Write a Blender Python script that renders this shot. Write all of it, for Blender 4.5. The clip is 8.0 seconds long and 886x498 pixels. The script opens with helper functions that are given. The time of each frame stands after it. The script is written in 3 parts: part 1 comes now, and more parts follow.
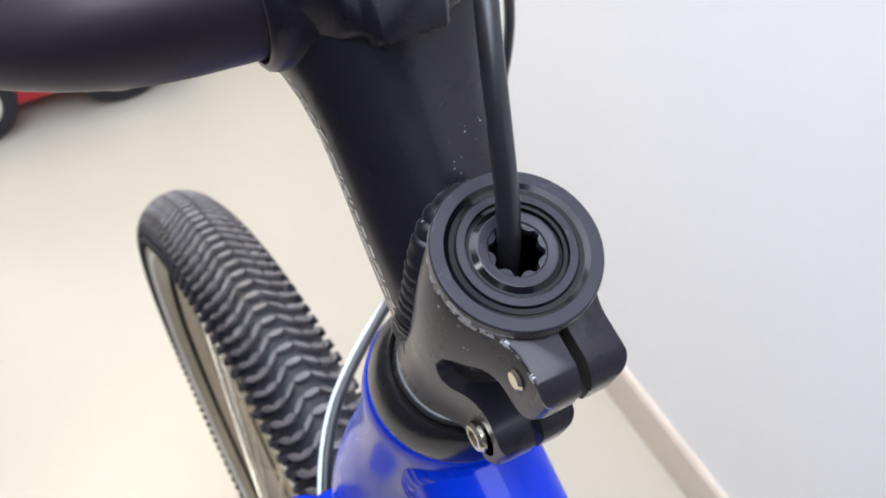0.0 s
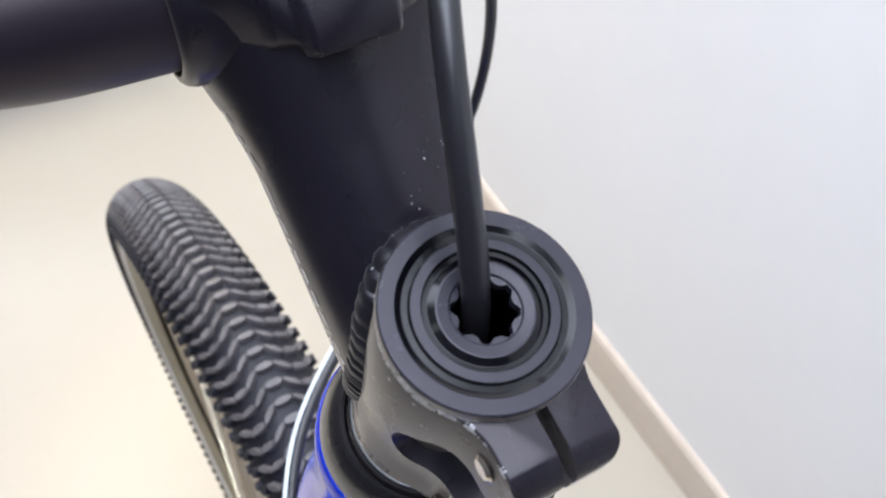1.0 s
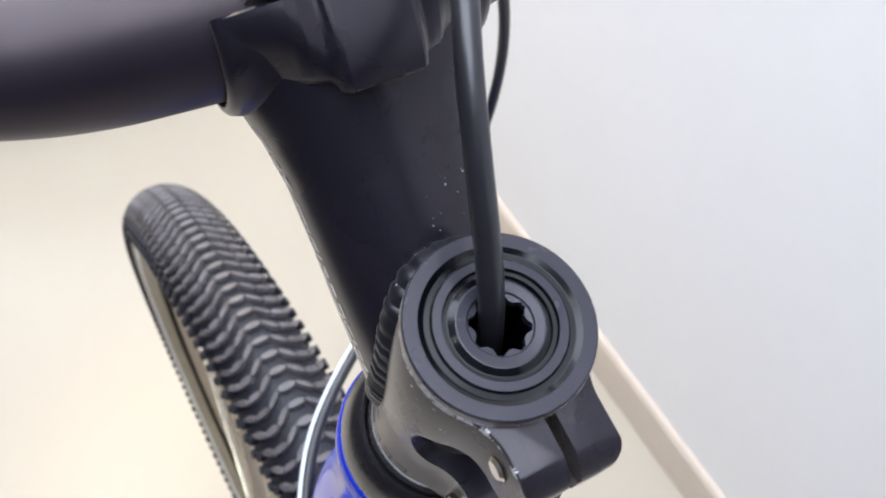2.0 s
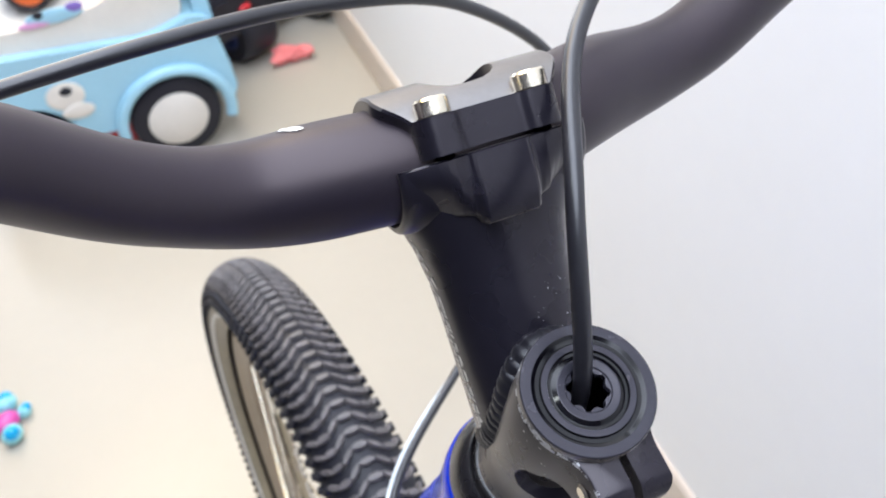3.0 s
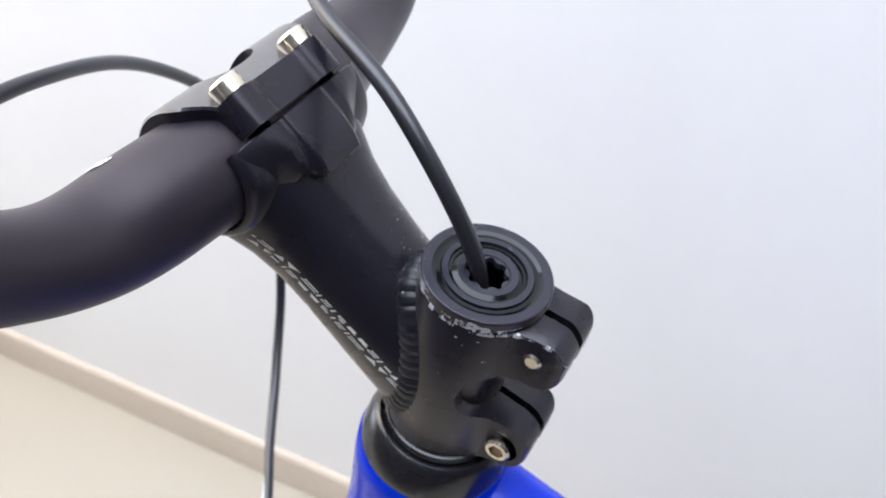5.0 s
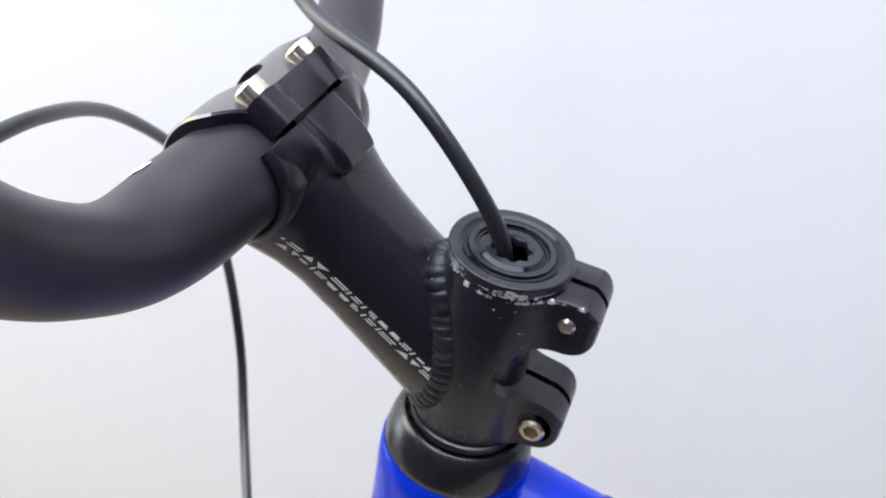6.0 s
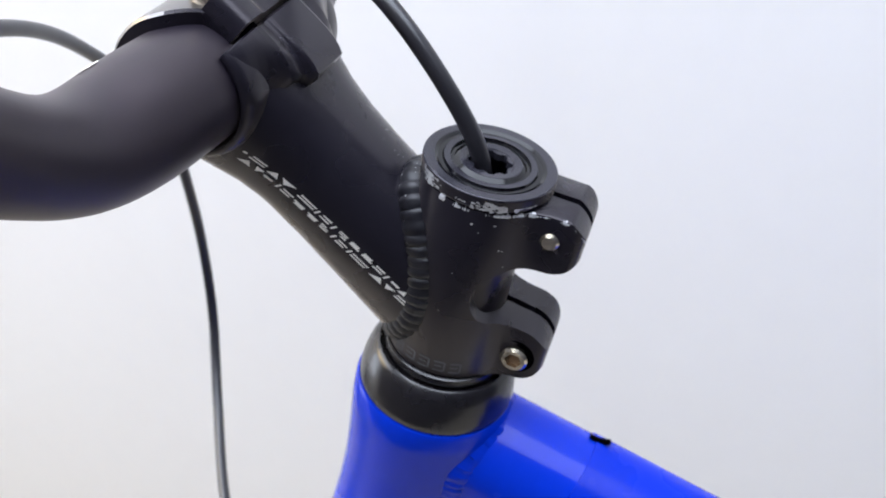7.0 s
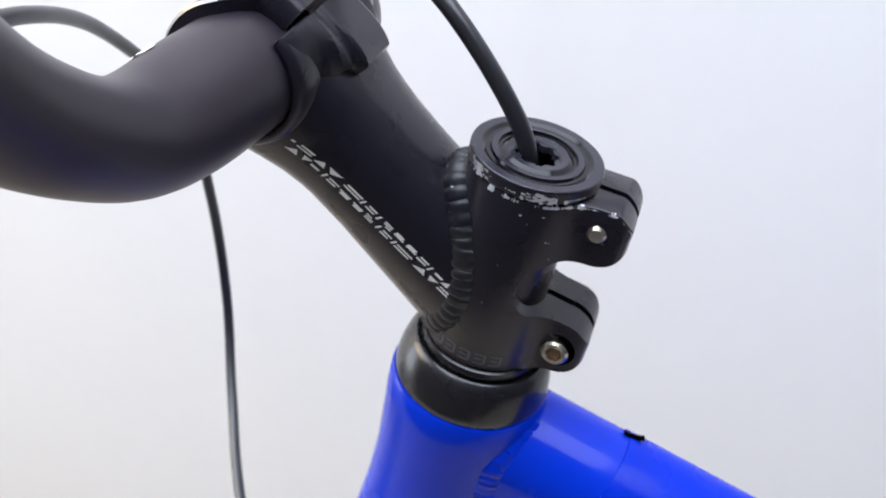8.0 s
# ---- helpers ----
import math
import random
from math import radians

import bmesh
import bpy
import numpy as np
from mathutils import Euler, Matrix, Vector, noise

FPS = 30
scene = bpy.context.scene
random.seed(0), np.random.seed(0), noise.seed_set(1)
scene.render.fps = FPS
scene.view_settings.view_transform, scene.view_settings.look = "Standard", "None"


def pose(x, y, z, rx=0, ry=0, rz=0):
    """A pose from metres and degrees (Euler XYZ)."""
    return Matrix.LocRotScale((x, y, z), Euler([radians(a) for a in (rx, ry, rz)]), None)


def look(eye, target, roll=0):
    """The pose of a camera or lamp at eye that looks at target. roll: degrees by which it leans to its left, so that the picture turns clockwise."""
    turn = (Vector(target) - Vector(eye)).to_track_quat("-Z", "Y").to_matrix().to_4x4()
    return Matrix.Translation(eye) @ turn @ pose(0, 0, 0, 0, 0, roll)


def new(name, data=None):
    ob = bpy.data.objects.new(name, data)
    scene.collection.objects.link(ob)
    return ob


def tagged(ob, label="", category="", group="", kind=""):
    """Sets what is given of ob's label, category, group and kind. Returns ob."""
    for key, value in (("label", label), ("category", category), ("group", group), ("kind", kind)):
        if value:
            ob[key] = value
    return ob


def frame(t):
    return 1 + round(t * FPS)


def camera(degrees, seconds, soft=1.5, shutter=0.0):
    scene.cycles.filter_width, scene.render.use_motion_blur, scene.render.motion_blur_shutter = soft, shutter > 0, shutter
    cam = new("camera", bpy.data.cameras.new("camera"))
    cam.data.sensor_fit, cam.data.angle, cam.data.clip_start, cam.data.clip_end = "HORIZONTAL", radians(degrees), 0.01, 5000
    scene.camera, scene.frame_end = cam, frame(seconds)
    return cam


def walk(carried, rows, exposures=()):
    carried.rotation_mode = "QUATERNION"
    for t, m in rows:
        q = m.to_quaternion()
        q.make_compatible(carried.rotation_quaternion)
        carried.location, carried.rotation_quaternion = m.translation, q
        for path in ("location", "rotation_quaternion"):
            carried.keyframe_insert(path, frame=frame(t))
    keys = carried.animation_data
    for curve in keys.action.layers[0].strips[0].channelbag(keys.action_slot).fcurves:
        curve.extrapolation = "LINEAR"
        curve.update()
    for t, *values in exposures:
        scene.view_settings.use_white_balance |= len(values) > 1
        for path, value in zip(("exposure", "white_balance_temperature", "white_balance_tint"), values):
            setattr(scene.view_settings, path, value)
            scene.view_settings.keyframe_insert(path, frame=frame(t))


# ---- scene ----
cam = camera(49.64, 8.0, soft=1.8)
cam.data.dof.use_dof = True  # a close focus on the stem, with the floor and toys a little soft
cam.data.dof.focus_distance, cam.data.dof.aperture_fstop = 0.215, 28.0
PATH = [
    (0.0, -0.0746, -0.1086, 1.1738, 42.65, 0.81, -28.78),
    (0.5, -0.0625, -0.0931, 1.1659, 41.84, 0.57, -29.23),
    (1.0, -0.0519, -0.0806, 1.1564, 41.00, 0.49, -29.17),
    (1.2, -0.0488, -0.0811, 1.1543, 40.88, 0.31, -29.12),
    (2.3, -0.0660, -0.0949, 1.1851, 41.96, 0.24, -27.22),
    (2.5, -0.0732, -0.1052, 1.1981, 43.80, 0.78, -25.45),
    (3.0, -0.0981, -0.1198, 1.2283, 45.70, 0.13, -25.52),
    (3.5, -0.1145, -0.1258, 1.2392, 45.94, 0.12, -32.30),
    (4.0, -0.1348, -0.1099, 1.2226, 46.25, 1.38, -40.96),
    (4.5, -0.1483, -0.1063, 1.2029, 48.79, 3.31, -51.05),
    (4.7, -0.1553, -0.1063, 1.1987, 50.53, 4.63, -55.36),
    (5.8, -0.2142, -0.0818, 1.1699, 58.20, 7.59, -68.41),
    (6.0, -0.2153, -0.0776, 1.1724, 58.53, 7.59, -69.94),
    (6.5, -0.2155, -0.0786, 1.1663, 58.15, 7.79, -71.01),
    (7.0, -0.2128, -0.0747, 1.1471, 57.69, 7.70, -71.37),
    (7.5, -0.2167, -0.0675, 1.1370, 57.95, 7.28, -71.24),
    (8.0, -0.2196, -0.0602, 1.1452, 58.10, 6.74, -71.68),
]
walk(cam, [(t, pose(x, y, z, rx, ry, rz)) for t, x, y, z, rx, ry, rz in PATH])

# ---- light ----
world = bpy.data.worlds.new("daylight")
scene.world = world
world.use_nodes = True
sky = world.node_tree.nodes.new("ShaderNodeTexSky")
sky.sky_type, sky.sun_disc = "NISHITA", False
sky.sun_elevation, sky.sun_rotation = radians(40), radians(200)
back = world.node_tree.nodes["Background"]
back.inputs["Strength"].default_value = 0.1
world.node_tree.links.new(sky.outputs[0], back.inputs["Color"])


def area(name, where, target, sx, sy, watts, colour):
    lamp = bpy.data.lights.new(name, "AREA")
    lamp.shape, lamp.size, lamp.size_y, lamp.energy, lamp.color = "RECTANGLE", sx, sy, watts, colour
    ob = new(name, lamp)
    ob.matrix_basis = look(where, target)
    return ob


# cool fill added at an unseen opening in the end wall
area("end_fill", (-0.1, 3.06, 1.35), (-0.1, 0.0, 1.0), 0.9, 1.7, 40, (0.86, 0.93, 1.06))
# wide soft fill added overhead, for no known ceiling light
area("overhead_fill", (-0.25, 0.18, 2.52), (-0.25, 0.18, 0.0), 1.3, 3.2, 145, (0.858, 0.945, 1.12))
# unseen warm light, added to tint the far floor and wall
area("warm_fill", (-0.15, 2.0, 2.2), (0.18, 1.5, 0.0), 1.0, 0.8, 46, (1.0, 0.79, 0.50))
# small unseen lamp high on the left, placed by the cap's glints
area("glint_lamp", (-0.95, 0.05, 2.30), (0.0, 0.0, 1.0), 0.15, 0.15, 3.2, (0.92, 1.0, 1.0))
scene.view_settings.exposure = -0.78


# ---- materials ----
def material(name, colour, rough, metal=0.0, vary=0.15, grain=60.0, bump=0.05, coat=0.0, distance=0.0004, rough_vary=0.08, gloss=0.5, edge_sheen=0.0, edge_tint=(1.0, 0.93, 0.88), sheen=(1.0, 1.0, 1.0)):
    """A surface with broad stains, fine grain and relief, in real size."""
    mat = bpy.data.materials.new(name)
    mat.use_nodes = True
    nt = mat.node_tree
    bsdf = nt.nodes["Principled BSDF"]
    coord = nt.nodes.new("ShaderNodeTexCoord")

    def noise_node(scale, detail):
        n = nt.nodes.new("ShaderNodeTexNoise")
        n.inputs["Scale"].default_value, n.inputs["Detail"].default_value = scale, detail
        nt.links.new(coord.outputs["Object"], n.inputs["Vector"])
        return n

    fine, broad = noise_node(grain * 10, 4), noise_node(grain, 3)
    mixed = nt.nodes.new("ShaderNodeMix")
    mixed.data_type = "FLOAT"
    mixed.inputs[0].default_value = 0.4
    nt.links.new(broad.outputs[0], mixed.inputs[2])
    nt.links.new(fine.outputs[0], mixed.inputs[3])
    ramp = nt.nodes.new("ShaderNodeMapRange")
    ramp.inputs[1].default_value, ramp.inputs[2].default_value = 0.3, 0.7
    ramp.inputs[3].default_value, ramp.inputs[4].default_value = 1 - vary, 1 + vary
    nt.links.new(mixed.outputs[0], ramp.inputs[0])
    hue = nt.nodes.new("ShaderNodeVectorMath")
    hue.operation = "SCALE"
    hue.inputs[0].default_value = colour
    nt.links.new(ramp.outputs[0], hue.inputs["Scale"])
    nt.links.new(hue.outputs[0], bsdf.inputs["Base Color"])
    rr = nt.nodes.new("ShaderNodeMapRange")
    rr.inputs[1].default_value, rr.inputs[2].default_value = 0.3, 0.7
    rr.inputs[3].default_value, rr.inputs[4].default_value = max(0.02, rough - rough_vary), min(1, rough + rough_vary)
    nt.links.new(broad.outputs[0], rr.inputs[0])
    nt.links.new(rr.outputs[0], bsdf.inputs["Roughness"])
    bsdf.inputs["Specular IOR Level"].default_value = gloss
    bsdf.inputs["Specular Tint"].default_value = (*sheen, 1.0)
    bsdf.inputs["Metallic"].default_value = metal
    # grazing sheen; its tint paints in the reflection of bright surroundings
    bsdf.inputs["Sheen Weight"].default_value = edge_sheen
    bsdf.inputs["Sheen Roughness"].default_value = 0.3
    bsdf.inputs["Sheen Tint"].default_value = (*edge_tint, 1.0)
    bsdf.inputs["Coat Weight"].default_value = coat
    bsdf.inputs["Coat Roughness"].default_value = 0.06
    if bump:
        b = nt.nodes.new("ShaderNodeBump")
        b.inputs["Strength"].default_value, b.inputs["Distance"].default_value = bump, distance
        nt.links.new(fine.outputs[0], b.inputs["Height"])
        nt.links.new(b.outputs[0], bsdf.inputs["Normal"])
    return mat


WALL = material("wall paint", (0.88, 0.88, 0.88), 0.75, vary=0.012, grain=3, bump=0.12, distance=0.0006)
SKIRT = material("skirting paint", (0.66, 0.575, 0.49), 0.45, vary=0.06, grain=8, bump=0.1)
FLOOR = material("cream floor", (0.445, 0.408, 0.342), 0.3, grain=4, bump=0.05, vary=0.02, rough_vary=0.02)
CEIL = material("ceiling paint", (0.85, 0.85, 0.84), 0.8, vary=0.02, grain=3, bump=0.2, distance=0.001)
SATIN = material("satin black anodising", (0.0070, 0.0063, 0.0108), 0.28, vary=0.08, grain=60, bump=0.02, distance=0.0001, gloss=0.42, rough_vary=0.02, edge_sheen=0.22, edge_tint=(1.0, 0.86, 0.72), sheen=(1.0, 0.92, 0.95))
PLATE = material("lighter metallic anodising", (0.19, 0.18, 0.175), 0.32, metal=0.85, vary=0.08, grain=60, bump=0.02, distance=0.0001, gloss=0.5, rough_vary=0.02, edge_sheen=0.1)
WELD = material("dull black weld", (0.006, 0.0056, 0.009), 0.42, vary=0.2, grain=120, bump=0.1, distance=0.0002, gloss=0.45, rough_vary=0.04, edge_sheen=0.1)
MATT = material("matt black paint", (0.0072, 0.0058, 0.012), 0.43, vary=0.1, grain=60, bump=0.03, distance=0.0001, gloss=0.58, rough_vary=0.02, edge_sheen=0.1, edge_tint=(1.0, 0.82, 0.80), sheen=(1.0, 0.84, 0.82))
GLOSS = material("gloss black plastic", (0.007, 0.0062, 0.008), 0.24, vary=0.15, grain=60, bump=0.06, rough_vary=0.08, gloss=0.62, edge_sheen=0.1)
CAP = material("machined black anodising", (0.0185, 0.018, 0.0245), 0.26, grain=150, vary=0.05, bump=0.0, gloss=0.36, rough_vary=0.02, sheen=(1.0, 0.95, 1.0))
BLUE = material("blue frame paint", (0.0005, 0.028, 0.50), 0.25, vary=0.06, grain=30, bump=0.02, rough_vary=0.04, gloss=0.08, coat=0.26)
FILM = material("clear film over blue", (0.0006, 0.024, 0.46), 0.28, vary=0.08, grain=30, bump=0.03, rough_vary=0.04, gloss=0.1, coat=0.05)
STEEL = material("bright steel", (0.74, 0.67, 0.54), 0.2, metal=1.0, vary=0.1, grain=200, bump=0.05)
RUBBER = material("tyre rubber", (0.012, 0.0115, 0.017), 0.55, vary=0.25, grain=120, bump=0.2, gloss=0.4)
TREADTOP = material("pale tread rubber", (0.105, 0.095, 0.095), 0.45, vary=0.5, grain=70, bump=0.25, gloss=0.5, edge_sheen=0.25)
HOSE = material("black cable sleeve", (0.011, 0.0105, 0.0135), 0.32, vary=0.1, grain=100, bump=0.02, rough_vary=0.03, gloss=0.6)
WHITE = material("white marks and sheen", (0.8, 0.78, 0.74), 0.45, vary=0.06, grain=200, bump=0.0)
PALE = material("pale cable sleeve", (0.56, 0.62, 0.65), 0.35, vary=0.08, grain=100, bump=0.02)
CHIP = material("bare chipped alloy", (0.45, 0.45, 0.46), 0.42, metal=0.45, bump=0.3, vary=0.45, grain=300)
SIDEWALL = material("tan sidewall rubber", (0.30, 0.25, 0.165), 0.4, vary=0.25, grain=25, bump=0.1, gloss=0.5)
RIM = material("brushed rim alloy", (0.36, 0.30, 0.23), 0.45, metal=0.6, vary=0.2, grain=40, bump=0.08)
GREY = material("faint grey print", (0.075, 0.078, 0.09), 0.5, bump=0.0)
SKYBLUE = material("light blue plastic", (0.34, 0.60, 0.74), 0.35, vary=0.05, grain=12, bump=0.03)
CREAM = material("white plastic", (0.74, 0.70, 0.64), 0.4, vary=0.05, grain=12, bump=0.03)
RED = material("red plastic", (0.55, 0.02, 0.03), 0.4, vary=0.08, grain=12, bump=0.03)
CORAL = material("coral cloth", (0.85, 0.25, 0.25), 0.8, vary=0.15, grain=60, bump=0.4)
ORANGE = material("orange plastic", (0.85, 0.16, 0.02), 0.4, vary=0.1, grain=20, bump=0.03)
NAVY = material("dark blue plastic", (0.01, 0.02, 0.09), 0.35, vary=0.1, grain=20, bump=0.03)
BLACKTOY = material("black toy plastic", (0.016, 0.016, 0.024), 0.4, vary=0.15, grain=20, bump=0.05, gloss=0.3)
PURPLE = material("purple print", (0.2, 0.13, 0.45), 0.5, bump=0.0)
PINK = material("pink print", (0.7, 0.35, 0.6), 0.5, bump=0.0)
MAGENTA = material("pink plastic", (0.6, 0.08, 0.35), 0.35, bump=0.02)
CYAN = material("cyan plastic", (0.0, 0.38, 0.72), 0.3, bump=0.02)
PALECYAN = material("pale cyan plastic", (0.3, 0.68, 0.74), 0.3, bump=0.02)
SHADE = material("dark unseen wall paint", (0.06, 0.06, 0.072), 0.8, vary=0.04, grain=3, bump=0.2, distance=0.001)
BRONZE = material("dull brown socket", (0.16, 0.09, 0.05), 0.4, metal=0.6, vary=0.3, grain=200, bump=0.05)
GROOVE = material("darkened turned groove", (0.0016, 0.0015, 0.0026), 0.14, vary=0.1, grain=80, bump=0.0, rough_vary=0.02, gloss=0.34)
# near black, painting shade into the hole, the bolt recess and the gap
DARK = material("near black for shade", (0.0008, 0.0008, 0.001), 0.8, bump=0.0, gloss=0.0)

turned = CAP.node_tree.nodes.new("ShaderNodeTangent")  # fine turning marks round the cap's axis
turned.direction_type, turned.axis = "RADIAL", "Z"
CAP.node_tree.nodes["Principled BSDF"].inputs["Anisotropic"].default_value = 0.25
CAP.node_tree.links.new(turned.outputs[0], CAP.node_tree.nodes["Principled BSDF"].inputs["Tangent"])

# ---- building tools ----
PLACE = {}


def part(name, bm, mat, parent=None, label="", at=None, smooth=True):
    """One mesh object under a thing or a part; at is its pose in the world."""
    bmesh.ops.recalc_face_normals(bm, faces=bm.faces[:])
    me = bpy.data.meshes.new(name)
    bm.to_mesh(me)
    bm.free()
    if mat:
        me.materials.append(mat)
    if smooth:
        me.polygons.foreach_set("use_smooth", [True] * len(me.polygons))
        me.set_sharp_from_angle(angle=radians(38))
    ob = new(name, me)
    ob.matrix_basis = at or Matrix()
    PLACE[ob] = at or Matrix()
    if parent:
        ob.parent = parent
        ob.matrix_parent_inverse = PLACE[parent].inverted()
    return tagged(ob, label)


def thing(name, at, label, category, group="", kind=""):
    ob = new(name)
    ob.matrix_basis = at
    ob.empty_display_size = 0.05
    PLACE[ob] = at
    return tagged(ob, label, category, group, kind)


def ring_loft(rings, close=True, cyclic=False):
    """A skin over rings of points; closed at both ends."""
    bm = bmesh.new()
    rows = [[bm.verts.new(p) for p in ring] for ring in rings]
    n = len(rows[0])
    pairs = list(zip(rows, rows[1:])) + ([(rows[-1], rows[0])] if cyclic else [])
    for a, b in pairs:
        for i in range(n):
            bm.faces.new((a[i], a[(i + 1) % n], b[(i + 1) % n], b[i]))
    if close and not cyclic:
        bm.faces.new(rows[0][::-1])
        bm.faces.new(rows[-1])
    return bm


def lathe(profile, seg=96, close=True):
    """A turned form about z from (radius, height) in millimetres."""
    rings = [[(r * MM * math.cos(2 * math.pi * i / seg), r * MM * math.sin(2 * math.pi * i / seg), z * MM) for i in range(seg)] for r, z in profile]
    return ring_loft(rings, close)


def smooth_line(knots, n=10):
    """Points along a smooth curve through the knots."""
    ks = [Vector(k) for k in knots]
    ks = [2 * ks[0] - ks[1], *ks, 2 * ks[-1] - ks[-2]]
    out = []
    for a, b, c, d in zip(ks, ks[1:], ks[2:], ks[3:]):
        for i in range(n):
            s = i / n
            out.append(0.5 * (2 * b + (c - a) * s + (2 * a - 5 * b + 4 * c - d) * s * s + (3 * b - a - 3 * c + d) * s**3))
    return out + [ks[-2]]


def sweep(points, radius, seg=16, cyclic=False):
    """A round rod along points; radius is a number or a function of the point's index."""
    pts = [Vector(p) for p in points]
    n = len(pts)
    rings, side = [], None
    for i, p in enumerate(pts):
        ahead = (pts[(i + 1) % n] - pts[i - 1]) if cyclic or 0 < i < n - 1 else (pts[1] - pts[0] if i == 0 else pts[-1] - pts[-2])
        ahead.normalize()
        if side is None:
            side = ahead.orthogonal().normalized()
        side = (side - ahead * side.dot(ahead)).normalized()
        up = ahead.cross(side)
        r = radius(i) if callable(radius) else radius
        rings.append([p + r * (side * math.cos(2 * math.pi * k / seg) + up * math.sin(2 * math.pi * k / seg)) for k in range(seg)])
    if cyclic:  # close the twist
        last, first = rings[-1], rings[0]
        best = min(range(seg), key=lambda k: (last[k] - first[0]).length)
        rings.append([first[(k - best) % seg] for k in range(seg)])
        return ring_loft(rings, close=False)
    return ring_loft(rings)


def prism(outline, lo, hi, axes):
    """An outline of (p, q) in millimetres drawn out from lo to hi; axes(p, q, h) gives the place."""
    return ring_loft([[axes(p, q, h) * MM for p, q in outline] for h in (lo, hi)])


def rounded(points, radius, n=5):
    """An outline with its corners rounded."""
    out = []
    for i, p in enumerate(points):
        p, a, b = Vector(p), Vector(points[i - 1]), Vector(points[(i + 1) % len(points)])
        ra = min(radius, (a - p).length * 0.45, (b - p).length * 0.45)
        s, e = p + (a - p).normalized() * ra, p + (b - p).normalized() * ra
        for k in range(n + 1):
            u = k / n
            q = (1 - u) ** 2 * s + 2 * u * (1 - u) * p + u * u * e
            out.append((q.x, q.y))
    return out


def joined(bm, other):
    me = bpy.data.meshes.new("joined")
    other.to_mesh(me)
    other.free()
    bm.from_mesh(me)
    bpy.data.meshes.remove(me)
    return bm


def carved(bm, cutter, how="DIFFERENCE"):
    """bm less (or with) the cutter, as one mesh."""
    obs = []
    for b in (bm, cutter):
        bmesh.ops.recalc_face_normals(b, faces=b.faces[:])
        me = bpy.data.meshes.new("blank")
        b.to_mesh(me)
        b.free()
        obs.append(new("blank", me))
    mod = obs[0].modifiers.new("cut", "BOOLEAN")
    mod.operation, mod.object, mod.solver = how, obs[1], "EXACT"
    me = bpy.data.meshes.new_from_object(obs[0].evaluated_get(bpy.context.evaluated_depsgraph_get()))
    out = bmesh.new()
    out.from_mesh(me)
    for ob in obs:
        old = ob.data
        bpy.data.objects.remove(ob)
        bpy.data.meshes.remove(old)
    bpy.data.meshes.remove(me)
    return out


def block(x0, x1, y0, y1, z0, z1):
    bm = bmesh.new()
    bmesh.ops.create_cube(bm, size=1, matrix=Matrix.LocRotScale(((x0 + x1) / 2, (y0 + y1) / 2, (z0 + z1) / 2), None, (x1 - x0, y1 - y0, z1 - z0)))
    return bm


def softened(bm, width, segments=2, angle=30):
    edges = [e for e in bm.edges if len(e.link_faces) == 2 and e.calc_face_angle(0) > radians(angle)]
    bmesh.ops.bevel(bm, geom=edges, offset=width, segments=segments, affect="EDGES", profile=0.5, clamp_overlap=True)
    return bm


MM = 0.001
# ---- the room ----
WALL_AT = pose(0.4975, 0.0, 0.0, 0, 0, -1.71)  # the wall beside the bicycle, not quite parallel to it
BACK, FRONT, LEFT, TOP = -1.6, 3.1, -1.0, 2.6


def flat_wall(name, x0, x1, y0, y1, z0, z1, at=None, mat=WALL, label="plain white painted plaster wall"):
    ob = part(name, block(x0, x1, y0, y1, z0, z1), mat, at=at, smooth=False)
    return tagged(ob, label, "wall", kind="structure")


tagged(part("floor", block(LEFT - 0.1, 0.8, BACK - 0.1, FRONT + 0.1, -0.1, 0.0), FLOOR, smooth=False), "smooth cream floor with a soft sheen", "floor", kind="structure")
tagged(part("ceiling", block(LEFT - 0.1, 0.8, BACK - 0.1, FRONT + 0.1, TOP, TOP + 0.1), CEIL, smooth=False), "plain white painted ceiling", "ceiling", kind="structure")
flat_wall("wall_east", 0.0, 0.12, BACK - 0.2, FRONT + 0.2, 0.0, TOP, WALL_AT)
# unseen end wall; its opening is added for the cool fill
north = carved(block(LEFT, 0.63, FRONT, FRONT + 0.1, 0.0, TOP), block(-0.55, 0.35, FRONT - 0.2, FRONT + 0.3, 0.5, 2.2))
tagged(part("wall_north", north, WALL, smooth=False), "plain white unseen end wall with an added opening", "wall", kind="structure")
# two unseen walls, added dark so that the black parts reflect little
flat_wall("unseen_wall_south", LEFT, 0.45, BACK - 0.1, BACK, 0.0, TOP, mat=SHADE, label="plain unseen wall, dark to keep reflections dark")
flat_wall("unseen_wall_west", LEFT - 0.12, LEFT, BACK - 0.1, FRONT + 0.1, 0.0, TOP, mat=SHADE, label="plain unseen wall, dark to keep reflections dark")
skirt = prism(rounded([(0, 0), (-9, 0), (-9, 72), (-5, 80), (0, 80)], 3), (BACK + 0.05) * 1000, (FRONT - 0.05) * 1000, lambda p, q, h: Vector((p, h, q)))
tagged(part("baseboard", skirt, SKIRT, at=WALL_AT), "low cream skirting board along the white wall", "baseboard", kind="structure")

# ---- the bicycle ----
STEM = pose(0, 0, 1.0315, 19, 0, 0)  # z runs up the steerer, y ahead, origin on the top cap
bike = thing("bicycle", pose(0, 0.27, 0), "blue mountain bicycle with a black stem, parked beside the wall", "bicycle")


